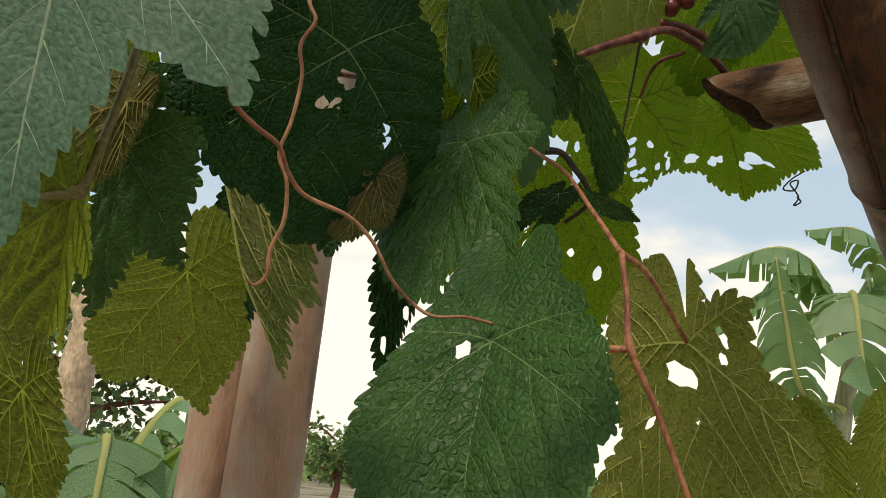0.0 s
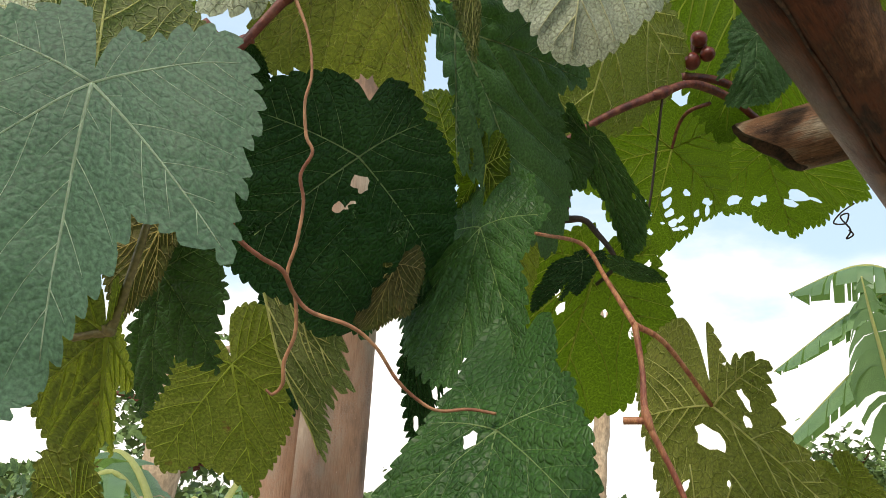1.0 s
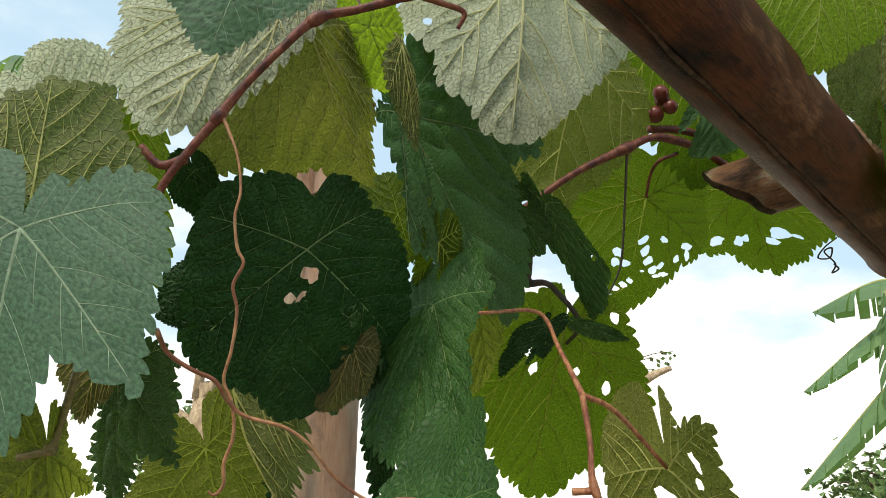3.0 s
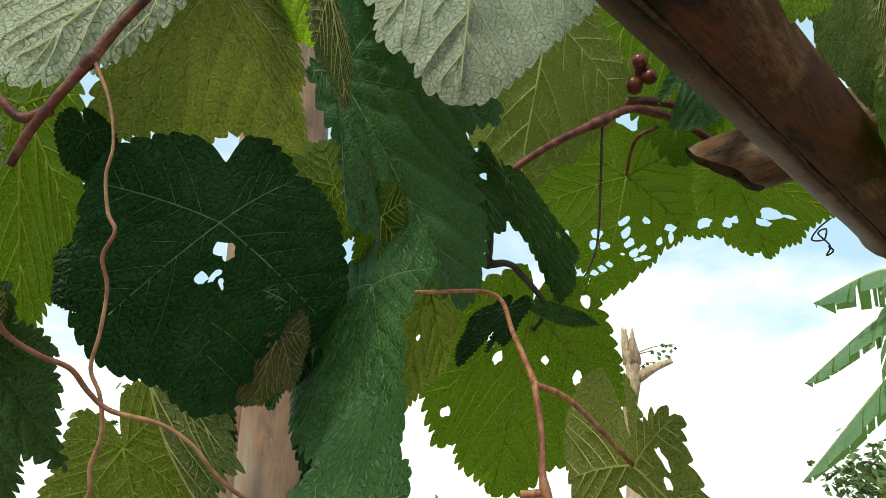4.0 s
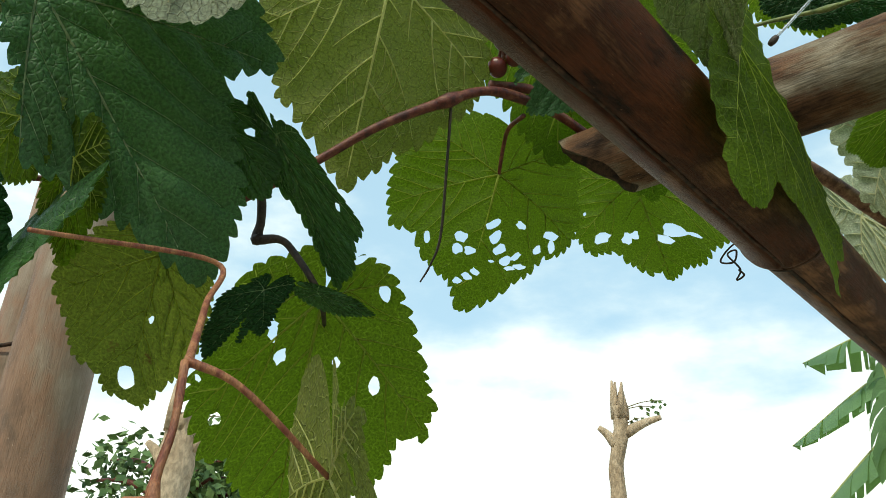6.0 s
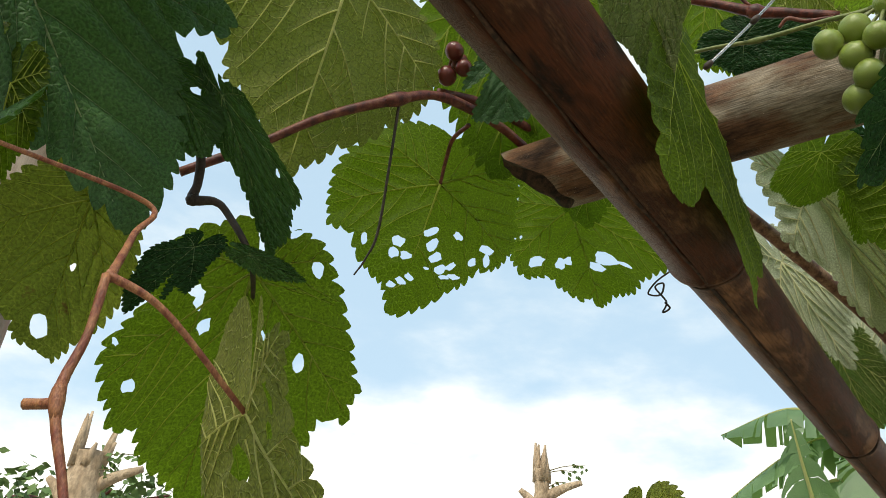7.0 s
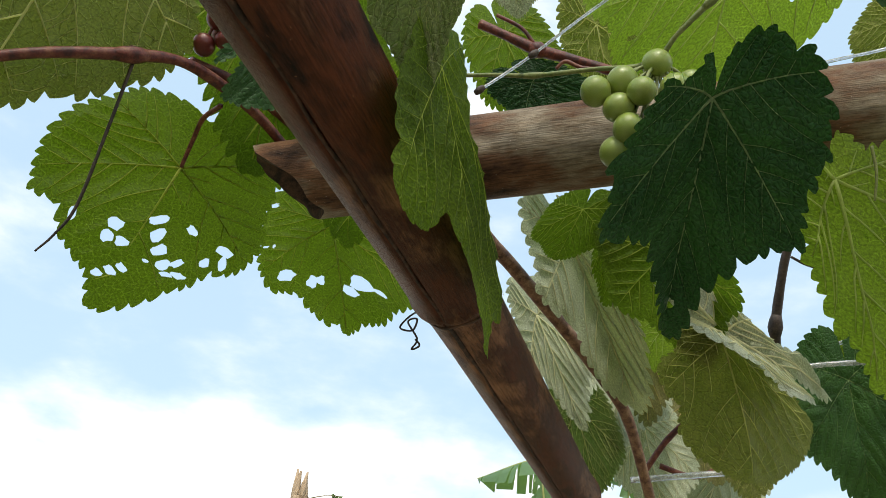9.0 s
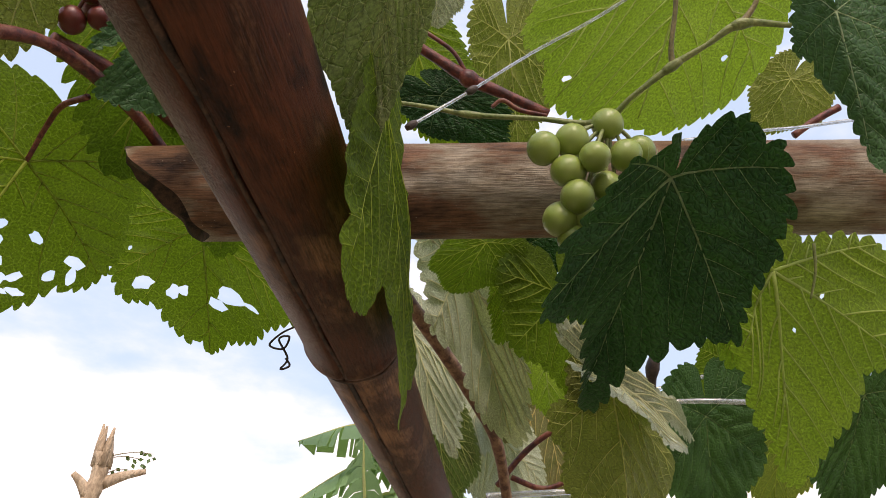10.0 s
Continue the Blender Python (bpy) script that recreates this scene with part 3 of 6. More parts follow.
    ab = np.array([tuple(v) for v in v2])

    f2 = [f for f in f2 if len(f) == 3]
    mid = np.array([ab[list(f)].mean(0) for f in f2])
    keep = inside(outline, mid)
    for hp in hole_polys:
        keep &= ~inside(hp, mid)
    faces = [tuple(f) for f, k in zip(f2, keep) if k]
    used = sorted({i for f in faces for i in f})
    remap = {u: i for i, u in enumerate(used)}
    ab = ab[used]
    faces = [tuple(remap[i] for i in f) for f in faces]
    xyz = place(ab) - J
    variant = kind
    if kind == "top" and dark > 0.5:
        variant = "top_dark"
    elif kind == "top" and sheen_tint == 0.5:
        variant = "top_teal"
    elif kind == "top" and sheen_tint:
        variant = "top_sheen_tint"
    elif kind == "thin" and olive >= 0.7:
        variant = "thin_olive"
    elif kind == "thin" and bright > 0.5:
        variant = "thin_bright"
    elif kind == "under" and olive > 0.5:
        variant = "under_tan"
    elif kind == "under" and green > 0.5:
        variant = "under_green"
    root = new("vine_leaf")
    root.location = J
    tagged(root, label, "vine leaf", "leaves of the vine")
    blade = mesh_ob("blade", xyz, faces, LEAF_MATS[variant], root)
    uvl = blade.data.uv_layers.new(name="leaf")
    idx = np.empty(len(blade.data.loops), int)
    blade.data.loops.foreach_get("vertex_index", idx)
    wide = np.where(ab[:, 0] >= 0, np.linalg.norm(WR), np.linalg.norm(WL)) / 0.10
    flat_uv = np.stack([ab[:, 0] * wide, ab[:, 1] * size / 0.10], 1)
    uvl.data.foreach_set("uv", flat_uv[idx].astype(np.float32).ravel())
    vm = VEIN_MATS[variant if variant in VEIN_MATS else kind]
    thick = veins * (0.8 if upper else 1.0 if kind in ("under", "pale", "dry") else 1.15)
    groups = []
    flat = np.concatenate([np.array(line) for line, w, main in ribs])
    at = place(flat) - J
    gone = np.zeros(len(flat), bool)
    for hp in hole_polys:
        gone |= inside(hp, flat)
    pos = 0
    for line, w, main in ribs:
        p3, lost = at[pos:pos + len(line)], gone[pos:pos + len(line)]
        pos += len(line)
        if main:
            groups.append(([], []))
        vv, vf = groups[-1]
        if lost.any():
            p3 = p3[:int(np.argmax(lost))]
        if len(p3) < 3 or (w < 0.002 and kind != "under"):
            continue
        rr = size * thick * w * (1.0 if main else 0.6 if upper else 1.25 if w > 0.002 else 1.9) * np.linspace(1, 0.3 if w > 0.002 else 0.9, len(p3))
        tv, tf = tube_data(p3, rr, 5 if w > 0.002 else 3, len(vv))
        vv += list(tv)
        vf += tf
    for vv, vf in groups:
        if vf:
            mesh_ob("vein", vv, vf, vm, blade)
    return root


def culm(name, a, b, r0, r1, material, label, nodes_at, broken=False, crack=None, wall=0.007):
    """A bamboo culm from a to b, hollow, with node rings; the local z runs along it."""
    a, b = Vector(a), Vector(b)
    length = (b - a).length
    root = new(name)
    root.matrix_world = Matrix.Translation(a) @ (b - a).to_track_quat("Z", "Y").to_matrix().to_4x4()
    tagged(root, label, "bamboo pole", "trellis poles")
    turn = root.matrix_world.to_3x3()
    slit = None
    sides = 72
    if crack:
        q = root.matrix_world.inverted() @ Vector(crack)
        slit = round(math.atan2(q.y, q.x) / (2 * math.pi) * sides) % sides
    zs = sorted(set(np.linspace(0, length, int(length / 0.02) + 2).round(4)) | {round(q + d, 4) for q in nodes_at for d in (-0.012, -0.005, -0.002, 0.0, 0.003, 0.008, 0.014) if 0 < q + d < length})
    verts, faces = [], []
    for i, z in enumerate(zs):
        r = r0 + (r1 - r0) * z / length
        for q in nodes_at:
            r *= 1 - 0.07 / (1 + math.exp(-(z - q) / 0.004))
            r *= 1 + 0.085 * math.exp(-((z - q) / 0.006) ** 2) + 0.03 * math.exp(-((z - q) / 0.03) ** 2)
            if abs(z - q - 0.003) < 0.001:
                r *= 0.965
        for j in range(sides):
            t = 2 * math.pi * j / sides
            rr = r * (1 + 0.02 * noise.noise(Vector((math.cos(t) * 1.5, math.sin(t) * 1.5, z * 6))) + 0.008 * noise.noise(Vector((math.cos(t) * 6, math.sin(t) * 6, z * 25))))
            if slit is not None and j == slit:
                rr *= 0.90
            zz = z
            if broken and z < 0.1:
                up = (turn @ Vector((math.cos(t), math.sin(t), 0))).z
                bite = 0.030 * (1 - up) + 0.012 * noise.noise(Vector((math.cos(t) * 1.6, math.sin(t) * 1.6, 5)))
                zz = z + bite * (1 - z / 0.1)
            verts.append((rr * math.cos(t), rr * math.sin(t), zz))
    for i in range(len(zs) - 1):
        for j in range(sides):
            q = (j + 1) % sides
            faces.append((i * sides + j, i * sides + q, (i + 1) * sides + q, (i + 1) * sides + j))
    body = mesh_ob("culm", verts, faces, material, root)
    # dark line of the node's dip added as a dark ring
    for q in nodes_at:
        rq = (r0 + (r1 - r0) * q / length) * 0.965
        loop = [(rq * math.cos(2 * math.pi * j / 60), rq * math.sin(2 * math.pi * j / 60), q + 0.0075 + 0.0015 * math.sin(j * 0.7)) for j in range(61)]
        tv, tf = tube_data(loop, [0.0016] * 61, 6)
        mesh_ob("node_ring", tv, tf, CUT_MAT, body, "dark ring drawn for the dip at the node")
    # the crack's shade added as a dark strip along the slit
    if crack:
        ln = [i for i in range(len(zs)) if not any(abs(zs[i] - q) < 0.02 for q in nodes_at)]
        run = []
        for i in ln:
            p = Vector(verts[i * sides + slit])
            run.append(tuple(p * 1.06 - Vector((0, 0, p.z * 0.06)) + Vector((0.0008 * math.sin(i * 1.7), 0.0008 * math.cos(i * 1.1), 0))))
        tv, tf = tube_data(run, [0.0015 + 0.0005 * math.sin(i * 0.9) for i in range(len(run))], 6)
        mesh_ob("crack", tv, tf, CUT_MAT, body, "long crack, its shade laid in as a dark strip")
    # cut wall and hollow at the ends; the hollow's shade is in the dark colour
    for which, z0 in ((0, 0.0), (1, length)):
        vs, fs = [], []
        ring = verts[:sides] if which == 0 else verts[-sides:]
        sgn = 1 if which == 0 else -1
        for k, (f, dz) in enumerate(((1.0, 0.0), (1 - wall / r0, 0.001), (1 - wall / r0, 0.09))):
            for x, y, z in ring:
                vs.append((x * f, y * f, z + sgn * dz))
        for k in range(2):
            for j in range(sides):
                q = (j + 1) % sides
                fs.append((k * sides + j, k * sides + q, (k + 1) * sides + q, (k + 1) * sides + j))
        fs.append(tuple(2 * sides + j for j in range(sides)))
        mesh_ob("cut_end", vs, fs, CUT_MAT, root, "cut end, the hollow's shade put into its dark colour")
    return root


# ---- ground ----
gv, gf = [], []
GN = 60
for i in range(GN + 1):
    for j in range(GN + 1):
        x, y = ((i / GN - 0.5) * 2), ((j / GN - 0.5) * 2)
        x, y = 2000 * x * abs(x) ** 2, 2000 * y * abs(y) ** 2
        gv.append((x, y, 0.06 * noise.noise(Vector((x * 0.3, y * 0.3, 0)))))
for i in range(GN):
    for j in range(GN):
        gf.append((i * (GN + 1) + j, (i + 1) * (GN + 1) + j, (i + 1) * (GN + 1) + j + 1, i * (GN + 1) + j + 1))
tagged(mesh_ob("ground", gv, gf, GROUND_MAT), "garden soil with grass patches, paled to bounce light", "ground", kind="structure")

# ---- bamboo trellis ----
culm("bamboo_beam", *BEAM_ENDS, 0.0325, 0.024, BEAM_MAT, "dark brown split bamboo beam with a node", [0.585, 1.05], crack=(0.2440, 0.4590, 1.7870))
culm("bamboo_cross_beam", (0.2201, 0.6913, 1.8673), (0.8964, 0.3337, 1.9267), 0.0305, 0.031, CROSS_MAT, "weathered bamboo cross beam with a broken end", [0.72], broken=True)
culm("bamboo_post", (-0.119, 0.585, -0.02), (-0.140, 0.60, 2.25), 0.040, 0.033, POST_MAT, "pale weathered bamboo post standing in the ground", [0.5, 1.12, 1.42, 1.85])
culm("bamboo_post", (-0.1660, 0.6120, -0.0200), (-0.1870, 0.6270, 2.2500), 0.034, 0.029, POST_MAT, "second bamboo post standing close beside the first", [0.4, 0.95, 1.3, 1.7])

# ---- vine leaves ----
leaf("top", (-0.1099, 0.1663, 1.6348), (-0.0996, 0.1508, 1.5308), (-0.1431, 0.1478, 1.5915), (-0.0521, 0.1574, 1.5767), "large blue-green vine leaf, matt upper side facing out", lobe=0.2, lobe_l=2.0, teeth=0.03, base=0.95, hook=0.45, sheen_tint=1, profile=((-160, 0.26), (-138, 0.26), (-132, 0.44), (-125, 0.57), (-118, 0.61), (-105, 0.63), (-93, 0.64), (-81, 0.6), (-72, 0.65), (-66, 0.62), (-60, 0.7), (-55, 0.72), (-48, 0.6), (-34, 0.46), (-23, 0.56), (-12, 0.68), (-6, 0.78), (1, 0.92), (4, 0.99), (12, 0.95), (20, 0.91), (40, 0.83), (60, 0.8), (80, 0.73), (103, 0.69), (112, 0.6), (123, 0.45), (140, 0.39), (160, 0.32), (180, 0.03)))
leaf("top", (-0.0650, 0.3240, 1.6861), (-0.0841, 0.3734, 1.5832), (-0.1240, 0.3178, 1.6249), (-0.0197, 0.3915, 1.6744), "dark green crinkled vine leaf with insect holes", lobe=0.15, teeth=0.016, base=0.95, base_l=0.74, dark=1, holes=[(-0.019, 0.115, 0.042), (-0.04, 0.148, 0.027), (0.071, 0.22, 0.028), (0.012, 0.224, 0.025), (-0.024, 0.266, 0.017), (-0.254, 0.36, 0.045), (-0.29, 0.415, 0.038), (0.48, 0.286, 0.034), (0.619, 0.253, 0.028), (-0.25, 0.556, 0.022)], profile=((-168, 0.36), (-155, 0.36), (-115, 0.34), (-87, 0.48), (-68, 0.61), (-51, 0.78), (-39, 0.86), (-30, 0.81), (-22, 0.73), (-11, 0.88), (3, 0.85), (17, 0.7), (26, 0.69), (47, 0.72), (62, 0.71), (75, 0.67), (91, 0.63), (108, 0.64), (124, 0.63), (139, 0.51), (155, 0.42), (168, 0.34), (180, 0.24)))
leaf("dry", (-0.0510, 0.3763, 1.6442), (-0.0637, 0.3764, 1.6074), (-0.0756, 0.3734, 1.6116), (-0.0414, 0.3744, 1.6159), "small brownish wilting vine leaf", lobe=0.3)
leaf("top", (-0.1283, 0.3232, 1.6663), (-0.1501, 0.3273, 1.6499), (-0.1475, 0.3214, 1.6707), (-0.1217, 0.3359, 1.6408), "dark green vine leaf with pale specks", lobe=0.3, dark=1)
leaf("top", (-0.1446, 0.2937, 1.6125), (-0.1688, 0.3472, 1.5490), (-0.1830, 0.3253, 1.5859), (-0.1119, 0.3055, 1.5844), "dark teal-green vine leaf with sharp teeth", lobe=0.5, teeth=0.042, dark=0.4, base=1.3, profile=((-175, 0.46), (-160, 0.46), (-138, 0.28), (-111, 0.44), (-96, 0.51), (-86, 0.47), (-74, 0.56), (-59, 0.59), (-47, 0.7), (-40, 0.87), (-32, 0.69), (-19, 0.59), (-9, 0.76), (2, 0.98), (11, 1.1), (15, 0.79), (20, 0.98), (25, 0.89), (46, 0.29), (60, 0.31), (80, 0.33), (100, 0.36), (120, 0.39), (140, 0.4), (160, 0.39), (174, 0.33), (180, 0.06)))
leaf("thin", (-0.1547, 0.4168, 1.5909), (-0.1353, 0.4395, 1.5131), (-0.1981, 0.4074, 1.5462), (-0.1191, 0.4363, 1.5626), "yellow-green backlit vine leaf with rusty veins", lobe=0.2, teeth=0.025, olive=0.8, profile=((-168, 0.36), (-133, 0.65), (-104, 0.73), (-69, 0.62), (-55, 0.74), (-33, 0.74), (-17, 0.82), (-5, 0.86), (0, 1.02), (7, 0.87), (13, 0.8), (18, 0.78), (25, 0.74), (30, 0.83), (37, 0.9), (48, 0.8), (60, 0.7), (66, 0.59), (77, 0.43), (111, 0.34), (149, 0.36), (180, 0.04)))
leaf("under", (-0.1382, 0.3773, 1.6580), (-0.1013, 0.4149, 1.5300), (-0.1308, 0.4352, 1.6016), (-0.0734, 0.3973, 1.5728), "narrow grey-green leaf, folded along its midrib", lobe=0.3, base=0.5, profile=((-150, 0.4), (-120, 0.5), (-90, 0.55), (-65, 0.63), (-49, 0.7), (-41, 0.63), (-33, 0.66), (-18, 0.68), (-8, 0.82), (0, 1.0), (12, 0.55), (40, 0.35), (80, 0.3), (120, 0.28), (160, 0.25), (180, 0.1)))
leaf("thin", (-0.1170, 0.2138, 1.5662), (-0.1490, 0.2831, 1.5131), (-0.1677, 0.2531, 1.5435), (-0.1406, 0.2823, 1.5534), "olive backlit vine leaf hanging on a brown petiole", lobe=0.4, olive=1, profile=((-160, 0.28), (-140, 0.29), (-120, 0.29), (-100, 0.27), (-86, 0.26), (-67, 0.48), (-57, 0.88), (-40, 0.44), (-30, 0.54), (-20, 1.09), (-17, 0.72), (4, 0.96), (12, 0.94), (19, 0.89), (40, 0.76), (60, 0.69), (80, 0.59), (100, 0.52), (120, 0.47), (140, 0.41), (160, 0.33), (180, 0.03)))
leaf("dry", (-0.1378, 0.2724, 1.6246), (-0.1571, 0.2828, 1.5861), (-0.1664, 0.2755, 1.6109), (-0.1406, 0.2798, 1.5986), "brownish dried vine leaf behind a larger one", lobe=0.3)
leaf("top", (-0.0053, 0.3880, 1.6716), (-0.0193, 0.3516, 1.5723), (-0.0501, 0.3886, 1.6081), (0.0233, 0.3346, 1.6016), "dark green quilted vine leaf, tip bent forward", lobe=0.4, base=1.15, dark=0.4, holes=[(-0.157, 0.781, 0.039), (-0.109, 0.863, 0.022)], profile=((-164, 0.39), (-155, 0.54), (-141, 0.63), (-131, 0.58), (-117, 0.67), (-98, 0.51), (-78, 0.45), (-66, 0.61), (-56, 0.72), (-52, 0.8), (-41, 0.93), (-24, 1.04), (-10, 1.02), (-3, 0.96), (6, 0.93), (19, 0.84), (52, 0.69), (62, 0.72), (80, 0.68), (100, 0.6), (120, 0.55), (140, 0.48), (160, 0.42), (178, 0.12)))
# lobe of the quilted leaf as its own leaf, its shade in the colour
leaf("top", (-0.0377, 0.3968, 1.6204), (-0.0412, 0.4215, 1.5462), (-0.0475, 0.4061, 1.5889), (-0.0267, 0.4147, 1.5718), "left lobe of the quilted leaf with a hole, shade put into its colour", lobe=0.3, dark=1, holes=[(-0.057, 0.797, 0.075), (-0.507, 0.375, 0.068)], profile=((-160, 0.35), (-140, 0.38), (-120, 0.4), (-94, 0.4), (-82, 0.57), (-71, 0.75), (-51, 0.7), (-32, 0.78), (3, 1.01), (23, 0.86), (41, 0.76), (63, 0.88), (77, 0.6), (100, 0.54), (120, 0.5), (140, 0.44), (160, 0.38), (180, 0.04)))
leaf("top", (-0.0730, 0.4380, 1.6803), (-0.0837, 0.4494, 1.6166), (-0.1135, 0.4406, 1.6525), (-0.0630, 0.4412, 1.6471), "vine leaf hanging low, coloured dark for shade", lobe=0.3, dark=1)
leaf("top", (0.0135, 0.2875, 1.5476), (0.0021, 0.2522, 1.4731), (-0.0351, 0.2793, 1.5019), (0.0480, 0.2273, 1.5143), "broad fresh green vine leaf creased along its midrib", lobe=0.1, base=0.45, base_l=0.85, dark=0.4, teeth=0.022, holes=[(0.128, 0.023, 0.045)], profile=((-178, 0.4), (-173, 0.74), (-165, 0.74), (-155, 0.62), (-145, 0.5), (-137, 0.45), (-124, 0.49), (-106, 0.46), (-91, 0.53), (-78, 0.57), (-68, 0.64), (-56, 0.72), (-50, 0.7), (-43, 0.78), (-38, 0.83), (-20, 0.91), (0, 1.08), (20, 0.91), (36, 0.83), (47, 0.75), (60, 0.73), (71, 0.67), (84, 0.56), (103, 0.49), (125, 0.5), (140, 0.52), (160, 0.75), (167, 0.85), (173, 0.7), (178, 0.4)))
leaf("top", (-0.0249, 0.3693, 1.7943), (0.0446, 0.4560, 1.6766), (-0.0170, 0.3850, 1.7000), (0.0599, 0.4557, 1.8043), "large dark green vine leaf with pale main veins", lobe=0.5, base=0.25, base_l=1.1, sheen_tint=0.5, profile=((-153, 0.24), (-130, 0.45), (-111, 0.57), (-88, 0.66), (-70, 0.72), (-58, 0.77), (-51, 0.6), (-45, 0.58), (-32, 0.66), (-19, 0.84), (-15, 0.87), (-2, 1.0), (13, 0.78), (23, 0.69), (40, 0.64), (55, 0.68), (59, 0.4), (90, 0.27), (120, 0.21), (137, 0.1), (160, 0.24), (177, 0.16)))
leaf("top", (0.0625, 0.4645, 1.7693), (0.0990, 0.5026, 1.6919), (0.0661, 0.4816, 1.7364), (0.1117, 0.4960, 1.7222), "dark green vine leaf hanging folded", lobe=0.4, base=0.6, dark=0.4, teeth=0.014, holes=[(-0.383, 0.325, 0.029)], profile=((-160, 0.18), (-145, 0.13), (-112, 0.33), (-90, 0.35), (-71, 0.46), (-64, 0.56), (-57, 0.7), (-36, 0.68), (-26, 0.75), (-5, 0.92), (13, 1.05), (25, 0.67), (38, 0.57), (68, 0.74), (100, 0.55), (120, 0.47), (140, 0.38), (160, 0.28), (180, 0.02)))
leaf("top", (0.0243, 0.4544, 1.7854), (0.0700, 0.4712, 1.7317), (0.0352, 0.4623, 1.7469), (0.0919, 0.4732, 1.7650), "dark green vine leaf folded over", lobe=0.3, base=0.7, dark=0.4, teeth=0.014, holes=[(-0.156, 0.305, 0.057)], profile=((-160, 0.2), (-131, 0.15), (-100, 0.23), (-80, 0.28), (-60, 0.34), (-36, 0.41), (-15, 0.66), (5, 0.89), (37, 0.89), (57, 0.88), (64, 0.72), (97, 0.51), (121, 0.43), (140, 0.36), (160, 0.28), (180, 0.02)))
leaf("top", (0.0878, 0.4945, 1.6866), (0.1182, 0.5007, 1.6755), (0.0980, 0.5013, 1.6761), (0.1094, 0.4954, 1.6831), "small curled green leaf tip", lobe=0.2)
leaf("thin", (0.0735, 0.5450, 1.7015), (0.0431, 0.5933, 1.5874), (-0.0029, 0.5536, 1.6297), (0.1400, 0.5750, 1.6430), "green backlit vine leaf with insect holes", lobe=0.4, base=0.75, teeth=0.028, holes=[(-0.324, 0.375, 0.038), (-0.129, 0.292, 0.023), (0.173, 0.245, 0.039), (0.276, 0.054, 0.042), (0.244, 0.107, 0.039), (-0.278, -0.083, 0.034), (0.619, 0.239, 0.02), (-0.131, -0.217, 0.026), (0.473, 0.48, 0.038)], profile=((-152, 0.27), (-126, 0.33), (-97, 0.37), (-77, 0.47), (-66, 0.57), (-58, 0.68), (-54, 0.78), (-51, 0.77), (-46, 0.86), (-39, 0.77), (-33, 0.86), (-26, 0.97), (-15, 1.0), (-10, 1.14), (-2, 1.19), (10, 1.0), (19, 0.93), (27, 0.79), (35, 0.86), (43, 0.8), (55, 0.76), (69, 0.73), (76, 0.62), (83, 0.51), (102, 0.56), (119, 0.53), (137, 0.38), (160, 0.31), (180, 0.03)))
leaf("thin", (0.0111, 0.4618, 1.6960), (-0.0142, 0.4980, 1.6236), (-0.0442, 0.4593, 1.6720), (0.0246, 0.5038, 1.6569), "mottled green vine leaf with brown spots", lobe=0.4, olive=0.8, base=0.7, holes=[(0.028, 0.843, 0.066), (-0.051, 0.416, 0.027)], profile=((-160, 0.49), (-140, 0.43), (-126, 0.36), (-89, 0.48), (-66, 0.59), (-52, 0.67), (-34, 0.78), (-18, 0.87), (-8, 1.04), (-2, 0.98), (9, 0.99), (14, 0.88), (26, 0.89), (40, 0.74), (57, 0.72), (73, 0.66), (84, 0.5), (115, 0.33), (140, 0.45), (160, 0.5), (179, 0.23)))
leaf("top", (0.0593, 0.4881, 1.6863), (0.0307, 0.4945, 1.6561), (0.0285, 0.4843, 1.6785), (0.0651, 0.4952, 1.6729), "vine leaf fragment coloured dark for shade", lobe=0.3, dark=1, base=0.6, profile=((-160, 0.29), (-140, 0.35), (-120, 0.4), (-100, 0.44), (-80, 0.49), (-62, 0.55), (-40, 0.99), (-29, 0.71), (-23, 1.06), (-14, 0.4), (-5, 1.26), (6, 1.08), (30, 0.68), (63, 0.52), (91, 0.26), (120, 0.28), (140, 0.27), (160, 0.26), (180, 0.03)))
leaf("under", (0.1278, 0.4221, 1.5800), (0.1505, 0.4289, 1.4712), (0.0961, 0.4910, 1.5030), (0.1615, 0.3860, 1.5314), "vine leaf seen from its veined underside, with holes", lobe=0.4, green=1, base=1.3, base_l=0.95, holes=[(0.050, 0.139, 0.074), (-0.286, -0.021, 0.044), (0.274, 0.269, 0.025), (0.026, 0.371, 0.018), (-0.252, 0.086, 0.031)], profile=((-170, 0.45), (-155, 0.37), (-135, 0.25), (-127, 0.39), (-109, 0.59), (-92, 0.52), (-76, 0.55), (-61, 0.91), (-54, 0.96), (-28, 1.01), (4, 1.04), (24, 1.02), (45, 0.97), (57, 0.88), (60, 0.53), (86, 0.45), (116, 0.51), (136, 0.6), (154, 0.61), (173, 0.51), (180, 0.06)))
